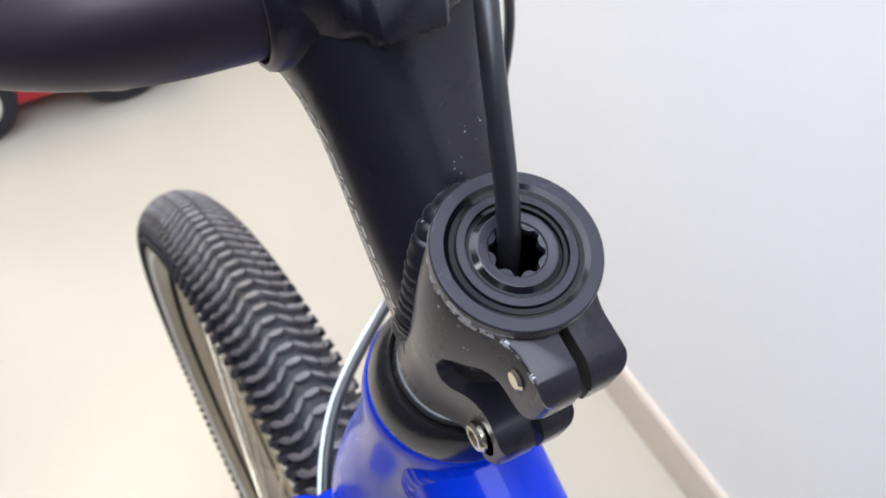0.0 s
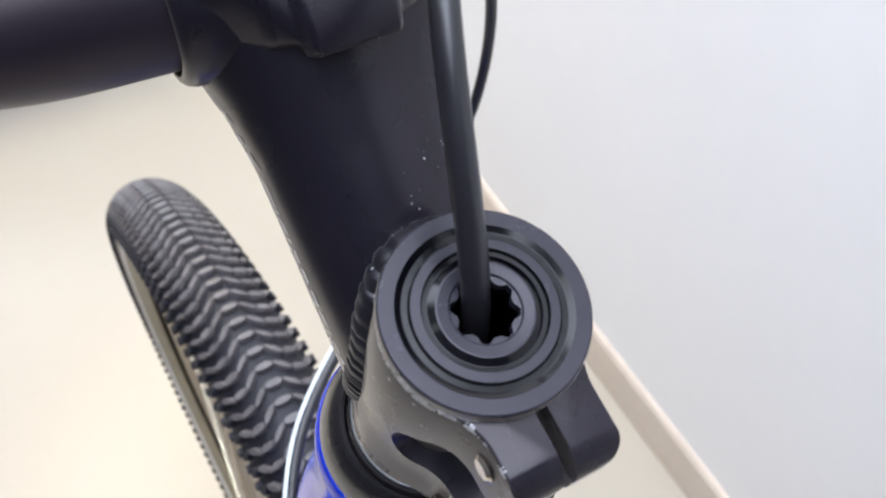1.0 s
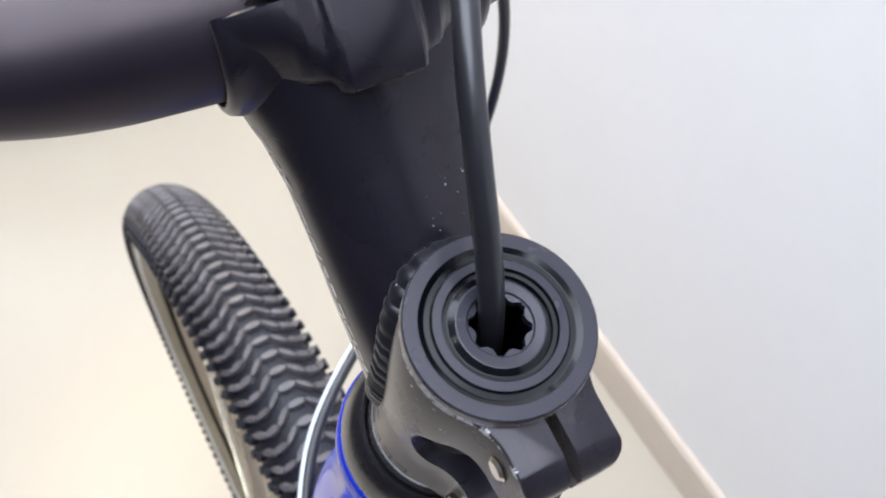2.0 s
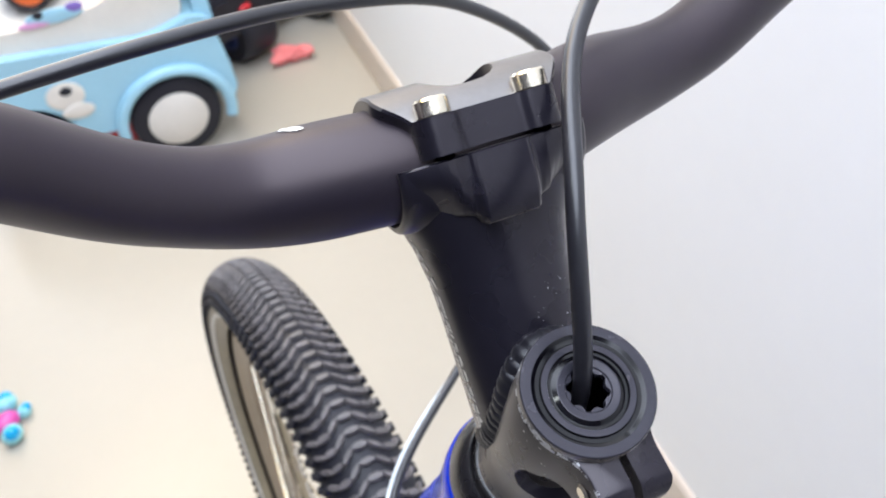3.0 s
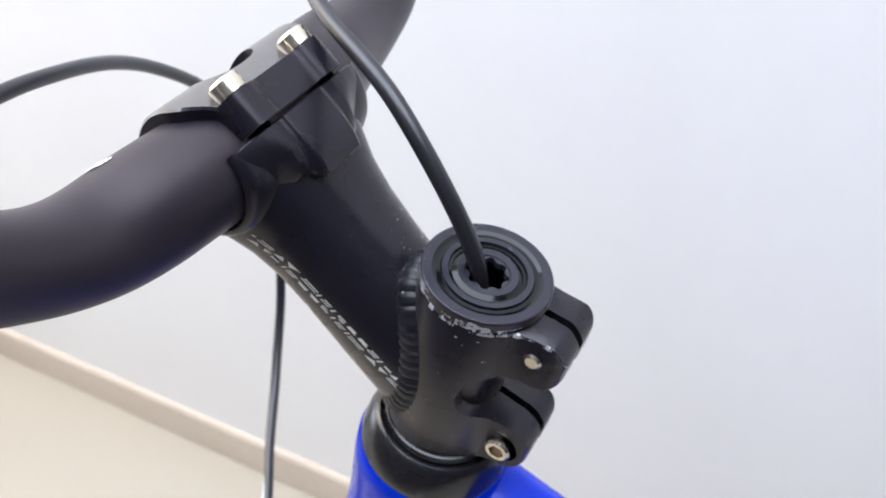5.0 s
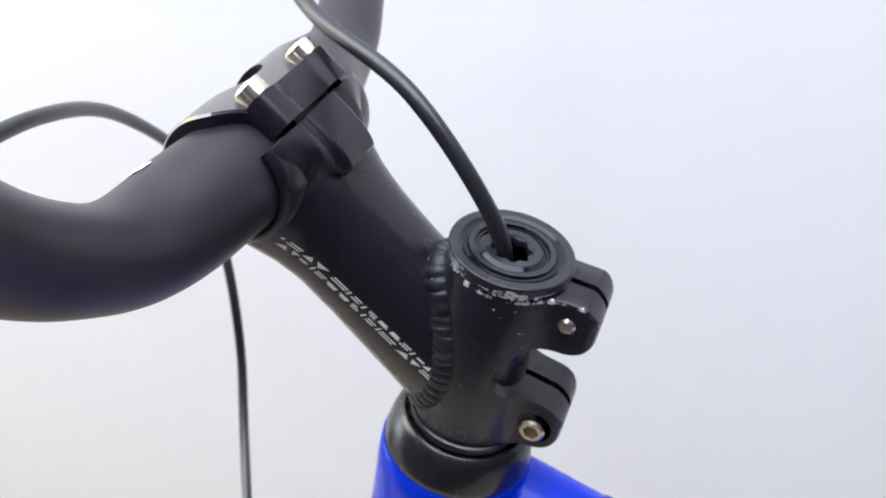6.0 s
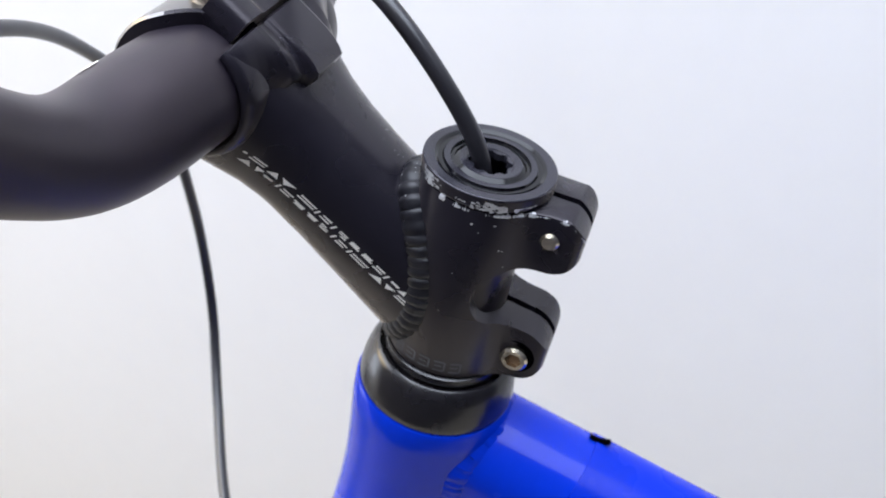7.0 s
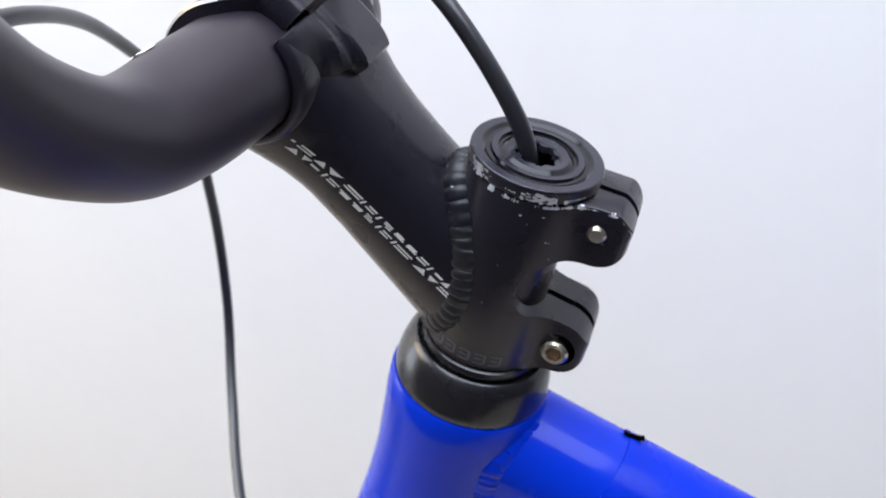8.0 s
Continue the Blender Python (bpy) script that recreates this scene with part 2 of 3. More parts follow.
# headset
cover = part("headset_cover", lathe([(14.5, -69.0), (18.6, -69.0), (19.4, -67.9), (20.1, -67.7), (20.8, -68.1), (22.0, -69.9), (23.0, -72.6), (23.8, -76.0), (24.3, -79.6), (24.4, -81.6), (24.1, -82.3), (14.5, -82.3)]), GLOSS, bike, "glossy black domed headset cover", STEM)
part("spacer_ring", lathe([(14.5, -64.7), (17.9, -64.7), (18.5, -65.1), (18.7, -67.2), (18.3, -67.7), (14.5, -67.7)]), GLOSS, bike, "thin black spacer ring", STEM)

# steerer clamp
CLAMP_R, EAR_L, EAR_R, EAR_END, HOLLOW = 17.9, 9.4, 11.6, 30.4, 14.0  # clamp radius, the ears' half widths and reach, the hollow between


def clamp_plan(inset=0.0):
    """Seen from above: a round clamp that flows by a hollow curve into two ears behind."""
    big = CLAMP_R - inset
    pts = []
    for side, w in ((1, EAR_R - inset), (-1, EAR_L - inset)):
        hr = HOLLOW + inset
        cx, cy = w + hr, -math.sqrt((big + hr) ** 2 - (w + hr) ** 2)
        touch = math.atan2(cy, cx)
        half = [(big * math.cos(p), big * math.sin(p)) for p in [math.pi / 2 + (touch - math.pi / 2) * k / 36 for k in range(37)]]
        turn = math.atan2(-cy, -cx)
        half += [(cx + hr * math.cos(p), cy + hr * math.sin(p)) for p in [turn + (math.pi - turn) * k / 12 for k in range(1, 13)]]
        end, r = -EAR_END + inset, 3.2
        half += [(w - r + r * math.cos(p), end + r - r * math.sin(p)) for p in [math.pi / 2 * k / 6 for k in range(7)]]
        pts.append([(side * x, y) for x, y in half])
    return pts[0] + pts[1][:0:-1]


clamp = ring_loft([[(x * MM, y * MM, z * MM) for x, y in clamp_plan(inset)] for inset, z in ((0.7, -64.4), (0.2, -64.1), (0, -63.5), (0, -5.3), (0.2, -4.7), (0.7, -4.4))])


def ear_end(p, q, r):
    """A half round from top to bottom, seen from the side."""
    return [(p - r * math.sin(math.pi * k / 18), q + r * math.cos(math.pi * k / 18)) for k in range(19)]


ear_outline = [(40, 2), (-21.8, 2)] + ear_end(-21.8, -13.0, 9.3) + rounded([(-21.8, -22.3), (-15, -22.6), (-7, -28), (-6, -36), (-10, -42.5), (-21.9, -44.1)], 5)[6:-6] + ear_end(-21.9, -53.1, 9.0) + [(-17, -63.0), (-12, -70), (40, -70)]
clamp = carved(clamp, prism(ear_outline, -40, 40, lambda p, q, h: Vector((h, p, q))), "INTERSECT")
clamp = carved(clamp, block(0.1 * MM, 2.5 * MM, -45 * MM, -8 * MM, -70 * MM, 2 * MM))
clamp = carved(clamp, lathe([(14.4, -80), (14.4, 10)], 64))
part("steerer", lathe([(12.6, -66), (14.2, -66), (14.2, -5), (12.6, -5), (12.6, -66)], 48, close=False), SATIN, bike, "black steerer tube inside the clamp", STEM)
stem = part("stem", clamp, SATIN, bike, "black high-rise alloy stem with chipped edges", STEM)

# extension, from the clamp to the bar
BAR = Vector((0, 77.5, 7.0))
RISE = radians(35.5)
ALONG, OVER = Vector((0, math.cos(RISE), math.sin(RISE))), Vector((0, -math.sin(RISE), math.cos(RISE)))


def neck(a, r, m):
    """A place from the bar's centre: a along the extension, r to the right, m above."""
    return BAR + a * ALONG + Vector((r, 0, 0)) + m * OVER


SECTIONS = [(-92, 17.0, 22.0, 2.2), (-80, 17.9, 21.0, 2.2), (-66, 18.8, 20.0, 2.2), (-50, 19.6, 19.0, 2.2), (-38, 20.4, 18.4, 2.3), (-28, 22.2, 18.2, 2.4), (-20, 24.6, 18.4, 2.6), (-13, 26.4, 18.6, 2.9), (-6, 27.0, 18.8, 3.2), (0, 27.0, 18.8, 3.4)]
SAG = 1.2  # the tube sits a little below the line to the bar


def section(a):
    for (a0, w0, h0, e0), (a1, w1, h1, e1) in zip(SECTIONS, SECTIONS[1:]):
        if a <= a1:
            s = max(0, (a - a0) / (a1 - a0))
            return w0 + (w1 - w0) * s, h0 + (h1 - h0) * s, e0 + (e1 - e0) * s
    return SECTIONS[-1][1:]


def oval(a, k, n, grow=0.0):
    w, h, e = section(a)
    c, s = math.cos(2 * math.pi * k / n), math.sin(2 * math.pi * k / n)
    if s < 0:  # fuller below, towards the lower bolts
        h += 4.5 * min(1.0, max(0.0, (a + 34) / 24))
    drop = SAG * min(1.0, max(0.0, (-a - 8) / 25))
    return neck(a, (w + grow) * math.copysign(abs(c) ** (2 / e), c), (h + grow) * math.copysign(abs(s) ** (2 / e), s) - drop)


extension = ring_loft([[oval(a, k, 48) * MM for k in range(48)] for a in range(-86, 1, 2)])
extension = carved(extension, lathe([(16.5, -90), (16.5, 30)], 64))
# the bar clamp sits on the bar, a little flatter than the extension
GRIP = Vector((-0.7, 74.5, 7.0))
PITCH = radians(31.0)
FORE, CREST = Vector((0, math.cos(PITCH), math.sin(PITCH))), Vector((0, -math.sin(PITCH), math.cos(PITCH)))


def grip(a, r, m):
    """A place from the clamp's centre: a ahead, r to the right, m above."""
    return GRIP + a * FORE + Vector((r, 0, 0)) + m * CREST


def grip_rod(radius, x0, x1, n=64):
    return ring_loft([[grip(radius * math.sin(p), x, radius * math.cos(p)) * MM for p in [2 * math.pi * k / n for k in range(n)]] for x in (x0, x1)])


barrel = ring_loft([[grip(R * math.sin(p), x, R * math.cos(p)) * MM for p in [2 * math.pi * k / 64 for k in range(64)]] for x, R in [(-27.4, 16.4), (-27.25, 17.1), (-26.6, 17.9), (-25.0, 18.5), (-21, 18.9), (21, 18.9), (25.0, 18.5), (26.6, 17.9), (27.25, 17.1), (27.4, 16.4)]])
barrel = carved(barrel, ring_loft([[grip(a, x, m) * MM for a, m in ((-1.4, -40), (60, -40), (60, 40), (-1.4, 40))] for x in (-40, 40)]))
extension = carved(extension, ring_loft([[grip(a, x, m) * MM for a, m in ((-1.4, -40), (60, -40), (60, 40), (-1.4, 40))] for x in (-40, 40)]))
extension = carved(extension, barrel, "UNION")
extension = carved(extension, grip_rod(15.95, -40, 40))
part("extension", extension, SATIN, stem, "black tapered extension tube with a white marks and sheen", STEM)


def ear_block(outline, a0, a1):
    return ring_loft([[grip(a, p, q) * MM for p, q in outline] for a in (a0, a1)])


def between(x, table):
    """Straight-line reading of a small table."""
    for (x0, *v0), (x1, *v1) in zip(table, table[1:]):
        if x <= x1:
            s = (x - x0) / (x1 - x0)
            return [p + (q - p) * s for p, q in zip(v0, v1)]
    return table[-1][1:]


# the back half of the clamp, in one sweep across: a flat-topped block in the middle, a flute and a bolt boss on each side
# (half width, height, rear end, height at the rear end, how late it falls)
CLAMP = [(0, 21.2, -20.4, 18.8, 5.0), (7.4, 21.2, -20.4, 18.8, 5.0), (8.3, 20.9, -20.0, 18.2, 4.5), (8.9, 20.3, -18.4, 17.0, 4.0), (9.8, 20.0, -17.4, 16.8, 3.6), (11.2, 20.3, -17.0, 16.6, 3.4), (13.0, 20.8, -16.6, 15.8, 3.0), (15.0, 21.0, -16.0, 12.8, 2.5), (17.5, 20.8, -15.8, 10.2, 2.1), (20.0, 20.2, -15.4, 9.4, 1.9), (22.5, 19.5, -15.0, 8.8, 1.8), (24.5, 18.7, -14.6, 8.4, 1.8), (25.6, 18.2, -14.0, 8.0, 1.8), (26.4, 17.4, -13.4, 7.6, 1.8), (26.8, 16.4, -12.8, 7.2, 1.8)]
rings = []
for i in range(-134, 135):
    x = 0.2 * i
    top, rear, end, late = between(abs(x), CLAMP)
    ring = [grip(-1.4, x, 5), grip(-1.4, x, top - 0.6), grip(-1.9, x, top)]
    for k in range(1, 15):
        s = k / 14
        ring.append(grip(-1.9 + (rear + 1.9) * s, x, top + (end - top) * s**late))
    rings.append([p * MM for p in ring + [grip(rear - 0.4, x, end - 1.2), grip(rear + 1.5, x, 4)]])
clamp_back = ring_loft(rings)
part("clamp_back", clamp_back, SATIN, stem, "fluted black clamp body behind the bar", STEM)

# faceplate: a curved strap with ears
rings = []
for k in range(41):
    p = radians(10 + 160 * k / 40)
    e = min(1.0, max(0.0, (abs(p - math.pi / 2) - radians(28)) / radians(44)))
    half = 27.2 - 7.6 * e * e * (3 - 2 * e)
    rings.append((p, half))
strap = ring_loft([[grip(R * math.sin(p), x, R * math.cos(p)) * MM for R, x in ((16.2, -w), (19.6, -w), (20.3, -w + 0.7), (20.3, w - 0.7), (19.6, w), (16.2, w))] for p, w in rings])
for m in (1, -1):
    ear = rounded([(-20.2, m * 12), (-20.6, m * 18.4), (-17.8, m * 23.2), (-11, m * 23.2), (-8.5, m * 21.3), (8.5, m * 21.3), (11, m * 23.2), (17.8, m * 23.2), (20.6, m * 18.4), (20.2, m * 12)], 2.5)
    strap = carved(strap, softened(ear_block(ear, -0.2, 10.0), 0.35 * MM, 2), "UNION")
slot = rounded([(-11, -12.0), (11, -12.0), (11, 12.0), (-11, 12.0)], 10)
strap = carved(strap, ring_loft([[grip(a, p, q) * MM for p, q in slot] for a in (5, 30)]))
strap = carved(strap, grip_rod(16.0, -40, 40))
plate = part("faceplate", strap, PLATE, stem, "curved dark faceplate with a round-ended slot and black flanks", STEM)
plate.data.materials.append(SATIN)  # front faces are lighter and more metallic than the flanks
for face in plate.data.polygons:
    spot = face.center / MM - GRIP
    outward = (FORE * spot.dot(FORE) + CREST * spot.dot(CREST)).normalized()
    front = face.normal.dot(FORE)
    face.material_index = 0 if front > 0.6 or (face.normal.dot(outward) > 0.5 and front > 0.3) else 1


def bolt(base, axis, radius, height, socket, name="bolt", label="bright steel socket bolt", hexed=True):
    """A cap bolt whose head stands on base along axis."""
    turn = axis.to_track_quat("Z", "Y").to_matrix().to_4x4()
    head = lathe([(radius * 0.9, 0), (radius, 0.3), (radius, height - 0.7), (radius - 0.7, height)], 32)
    if hexed:
        head = carved(head, ring_loft([[(socket * MM * math.cos(math.pi * k / 3), socket * MM * math.sin(math.pi * k / 3), z * MM) for k in range(6)] for z in (height * 0.3, height + 2)]))
    return part(name, head, STEEL, stem, label, STEM @ Matrix.Translation(base * MM) @ turn)


for m in (18.3, -18.3):
    for x in (-14.2, 14.2):
        bolt(grip(10.0, x, m), FORE, 4.7, 4.9, 2.4)
        shank = lathe([(2.5, -2.6), (2.5, 10.2)], 16)
        part("shank", shank, DARK, stem, at=STEM @ Matrix.Translation(grip(0, x, m) * MM) @ FORE.to_track_quat("Z", "Y").to_matrix().to_4x4())
bolt(Vector((-9.5, -21.6, -12.0)), Vector((-1, 0, 0)), 2.6, 1.0, 1.2, label="blank bright bolt end", hexed=False)
bolt(Vector((-9.5, -22.0, -54.0)), Vector((-1, 0, 0)), 4.1, 2.2, 2.5)
SIDE = Vector((-1, 0, 0)).to_track_quat("Z", "Y").to_matrix().to_4x4()
# flush black ring, painted shade in place of a cut recess
part("counterbore_shade", lathe([(3.0, 0.05), (5.0, 0.05), (5.5, 0.2), (5.7, 0.06)], 40, close=False), DARK, stem, "flat black ring for the shade in the bolt's recess", STEM @ Matrix.Translation(Vector((-9.35, -22.0, -54.0)) * MM) @ SIDE)
part("socket", lathe([(0.05, 0.75), (2.4, 0.75)], 6, close=False), BRONZE, stem, "dull brown socket floor", STEM @ Matrix.Translation(Vector((-9.5, -22.0, -54.0)) * MM) @ SIDE)

# top cap
def broken(profile, soft=0.07):
    """A profile with short flats beside each corner, so that the slopes stay crisp."""
    out = []
    for (r0, z0), (r1, z1) in zip(profile, profile[1:]):
        s = soft / math.hypot(r1 - r0, z1 - z0)
        out += [(r0, z0), (r0 + (r1 - r0) * s, z0 + (z1 - z0) * s), (r1 - (r1 - r0) * s, z1 - (z1 - z0) * s)]
    return out + [profile[-1]]


GROOVES = [[(15.2, 0.0), (14.1, -0.62), (13.0, -0.62), (12.6, 0.0)], [(10.9, 0.0), (10.6, -0.8), (9.8, -0.8), (8.5, -0.05)]]
cap = [(6.0, -4.1), (17.6, -4.1), (18.2, -3.4), (18.2, -0.6), (18.08, -0.2), (17.8, 0.0)]
for ring in GROOVES:
    cap += [(r, z - 0.04) for r, z in ring]
cap += [(8.2, -0.05), (6.4, -0.25), (6.1, -0.6), (6.0, -2.2)]
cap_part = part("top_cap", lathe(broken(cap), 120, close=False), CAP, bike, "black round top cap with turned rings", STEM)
cap_part.data.materials.append(SATIN)  # upward faces get a lighter base that paints in the ceiling's reflection
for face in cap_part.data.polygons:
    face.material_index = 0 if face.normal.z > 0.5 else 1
# the grooves' near-black base paints in the dark surroundings they reflect
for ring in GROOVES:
    part("groove", lathe(broken(ring), 120, close=False), GROOVE, cap_part, "shiny turned groove, darkened for its dark reflection", STEM)
star = [((6.0 if k % 4 in (1, 2) else 5.0) * math.cos(math.pi * k / 16), (6.0 if k % 4 in (1, 2) else 5.0) * math.sin(math.pi * k / 16)) for k in range(32)]
def star_ring(scale, z):
    return [(x * scale * MM, y * scale * MM, z * MM) for x, y in star]


ledge = ring_loft([[(6.15 * MM * math.cos(math.pi * k / 16), 6.15 * MM * math.sin(math.pi * k / 16), -0.6 * MM) for k in range(32)], star_ring(1.0, -0.68), star_ring(0.99, -0.9), star_ring(0.98, -2.6)], close=False)
part("toothed_rim", ledge, CAP, cap_part, "toothed rim of the hole", STEM)
# black lining that paints the shade inside the hole
part("star_hole", ring_loft([star_ring(0.985, -2.5), star_ring(0.96, -7), star_ring(0.94, -40), star_ring(0.1, -40)], close=False), DARK, cap_part, "star-shaped hole lined black for its inner shade", STEM)

# handlebar
BAR_LINE = [(-330.5, 20.5, 91.6), (-192.1, 56.6, 79.9), (-143.6, 72.5, 68.1), (-122.0, 80.6, 54.2), (-106.4, 81.0, 35.2), (-86.5, 78.6, 19.5), (-64.0, 79.2, 6.4), (-42.5, 77.1, 6.6), (-24.0, 74.8, 7.8), (0.0, 74.3, 6.9), (24.0, 76.0, 6.6), (44.1, 84.6, 1.2), (66.8, 88.3, -3.4), (89.1, 92.4, -3.2), (111.0, 100.7, 0.0), (140.3, 111.6, 5.2), (182.9, 118.7, 10.9), (320.9, 128.5, 24.3)]
bar_line = smooth_line(BAR_LINE, 8)
for _ in range(26):  # the bends are long and even
    bar_line = [bar_line[0]] + [0.25 * p + 0.5 * q + 0.25 * r for p, q, r in zip(bar_line, bar_line[1:], bar_line[2:])] + [bar_line[-1]]


def bar_radius(i):
    """Thick in the clamp, thinner past the bends."""
    x = abs(bar_line[i].x)
    s = min(1.0, max(0.0, (x - 40) / 46))
    return (15.9 - 3.4 * s * s * (3 - 2 * s)) * MM


part("handlebar", sweep([p * MM for p in bar_line], bar_radius, 40), MATT, bike, "matt black riser handlebar with a bend each side", STEM)

# cables
HOSE_LINE = [(0.5, -2.4, -26.7), (0.1, -0.9, -14.6), (0.1, 7.1, 6.3), (7.3, 39.1, 31.3), (26.1, 76.8, 34.7), (50.9, 101.9, 34.4), (81.2, 125.8, 27.8), (114.3, 134.9, 1.1)]
part("brake_hose", sweep([Vector(p) * MM for p in smooth_line(HOSE_LINE, 12)], 2.5 * MM, 16), HOSE, bike, "glossy black hose that enters the top cap", STEM)
LOOP_LINE = [(-227.7, 100.5, 30.7), (-180.1, 115.7, 19.3), (-129.3, 125.0, 13.1), (-72.5, 132.2, 10.3), (-17.7, 141.9, -1.8), (41.3, 156.3, -35.8), (97.6, 159.4, -91.7), (124.0, 156.5, -156.7), (122.2, 143.4, -214.1), (92.8, 122.2, -248.4), (47.5, 92.2, -262.0), (-4.0, 50.5, -262.0), (-31.3, 2.6, -261.3), (-42.4, -39.4, -278.9), (-42.4, -108.7, -328.0)]
part("brake_cable", sweep([Vector(p) * MM for p in smooth_line(LOOP_LINE, 10)], 2.5 * MM, 14), HOSE, bike, "black cable that loops in front of the bar", STEM)
sleeve = smooth_line(LOOP_LINE, 10)[99:]  # a pale cable joins it at its lower end
part("pale_cable", sweep([(p + Vector((-0.65, 0.75, 0.1)) * (2.6 if i > 5 else 1.4 + 0.2 * i)) * MM for i, p in enumerate(sleeve)], lambda i: min(1.3, 0.6 + 0.12 * i) * MM, 14), PALE, bike, "pale cable beside the black one", STEM)

# frame
part("head_tube", lathe([(22, -82.6), (24.6, -82.6), (25.2, -84), (25.3, -92), (24.6, -105), (24.0, -120), (24.4, -138), (25.6, -153), (27.4, -175), (28.4, -198), (28.4, -215), (20, -215)]), BLUE, bike, "glossy blue head tube", STEM)
TT0, TT_SLOPE = Vector((0, 0, -100.5)), radians(9.7)
BACKWARD, TT_UP = Vector((0, -math.cos(TT_SLOPE), -math.sin(TT_SLOPE))), Vector((0, -math.sin(TT_SLOPE), math.cos(TT_SLOPE)))


def tube_place(d, k, n, grow=0.0):
    """A place on the top tube's skin, d from the steerer."""
    c, s = math.cos(2 * math.pi * k / n), math.sin(2 * math.pi * k / n)
    low = 44.0 if s < 0 else 19.5
    return TT0 + BACKWARD * d + Vector(((19.5 + grow) * c, 0, 0)) + TT_UP * (low + grow) * s


part("top_tube", ring_loft([[tube_place(d, k, 48) * MM for k in range(48)] for d in (0, 30, 60, 90, 140, 250, 560)]), BLUE, bike, "glossy blue top tube", STEM)
part("film_wrap", ring_loft([[tube_place(d + 2.5 * math.sin(2 * math.pi * k / 48 + 0.6) * (d < 60), k, 48, lift) * MM for k in range(48)] for d, lift in ((49, 0.0), (49.1, 0.5), (49.6, 0.55), (90, 0.5), (140, 0.5), (250, 0.5))], close=False), FILM, bike, "clear film wrapped round the blue tube", STEM)
part("down_tube", sweep([Vector((0, y, z)) * MM for y, z in ((0, -172), (-120, -250), (-480, -485))], 25 * MM, 40), BLUE, bike, "glossy blue down tube", STEM)


def weld(name, curve, radius, mat, parent, ripple, depth=0.13):
    """A bead of overlapping scales along a closed curve."""
    pts = [Vector(p) * MM for p in curve]
    n = len(pts)
    run = [0.0]
    for a, b in zip(pts, pts[1:]):
        run.append(run[-1] + (b - a).length)

    def thick(i):
        saw = (run[i % n] / (ripple * MM)) % 1.0
        return (radius * (0.9 + depth * math.sin(math.pi * saw) ** 0.6 + 0.05 * noise.noise(pts[i % n] * 900))) * MM

    return part(name, sweep(pts, thick, 14, cyclic=True), mat, parent, "row of overlapping weld scales", STEM)


def meets(skin, radius, start, stop, n=420, steps=160):
    """Where lines along a tube's skin meet the cylinder of that radius round the steerer."""
    out = []
    for k in range(n):
        hit = None
        for i in range(steps + 1):
            p = skin(start + (stop - start) * i / steps, k, n)
            hit = p
            if math.hypot(p.x, p.y) <= radius:
                break
        out.append(hit)
    return [0.25 * out[i - 1] + 0.5 * out[i] + 0.25 * out[(i + 1) % n] for i in range(n)]


seam = meets(lambda a, k, n: oval(a, k, n, -3.9 + 5.6 * max(0.0, math.sin(2 * math.pi * k / n)) ** 3), 15.9, -52, -90)
seam = [p + Vector((p.x, p.y, 0)).normalized() * 2.3 * max(0.0, math.sin(2 * math.pi * k / len(seam))) ** 6 for k, p in enumerate(seam)]  # fuller over the crown
weld("weld_bead", seam, 5.2, WELD, stem, 3.0, 0.10)
weld("weld_bead", meets(lambda a, k, n: tube_place(a, k, n, -6.4), 20.6, 45, 8), 8.4, BLUE, bike, 2.8, 0.035)

# fork and wheel, a few degrees off the stem's line
STEER = STEM @ pose(0, 0, 0, 0, 0, 3.15)
AXLE = Vector((12.2, 47.5, -737.0))
part("fork_crown", softened(ring_loft([[Vector((x, y, z)) * MM for x, y in rounded([(-60, -16), (60, -16), (60, 18), (-60, 18)], 14)] for z in (-292, -256)]), 3 * MM), BLUE, bike, "glossy blue fork crown", STEER)
part("lower_cup", lathe([(20, -215.2), (28.2, -215.2), (28.4, -222), (26, -236), (24, -258), (20, -258)], 64), GLOSS, bike, "black lower headset cup", STEM)
for x in (-52, 52):
    part("fork_leg", sweep([Vector((x + 12, 8, -262)) * MM, Vector((x + 12, 8, -400)) * MM, Vector((x + 12, 30, -590)) * MM, Vector((x + 12, 46, -738)) * MM], 16 * MM, 24), BLUE, bike, "blue fork leg", STEER)
HUB = STEER @ Matrix.Translation(AXLE * MM) @ pose(0, 0, 0, 0, 90, 0)
wheel = part("wheel", lathe([(6, -52), (9, -50), (14, -42), (24, -40), (24, -37), (13, -32), (13, 32), (24, 37), (24, 40), (14, 42), (9, 50), (6, 52)], 32), GLOSS, bike, "front wheel with a silver rim and a knobbly tyre", HUB)
TYRE, CORE = 29.6, 319.7  # the tyre's own radius and its middle line's


def turned_ring(section_points, seg):
    return ring_loft([[(r * MM * math.cos(2 * math.pi * i / seg), r * MM * math.sin(2 * math.pi * i / seg), z * MM) for r, z in section_points] for i in range(seg)], cyclic=True)


part("rim", turned_ring([(296, -12), (294, -13.5), (288, -13.5), (284, -11), (272, -6), (270, 0), (272, 6), (284, 11), (288, 13.5), (294, 13.5), (296, 12), (290, 9), (289, 0), (290, -9)], 120), RIM, wheel, "brushed silver rim", HUB)
tyre = part("tyre", turned_ring([(CORE + TYRE * math.cos(p), TYRE * math.sin(p)) for p in [radians(-96 + 192 * k / 16) for k in range(17)]] + [(CORE - 6, TYRE * 0.8), (CORE - 6, -TYRE * 0.8)], 160), RUBBER, wheel, "black knobbly rubber tyre", HUB)
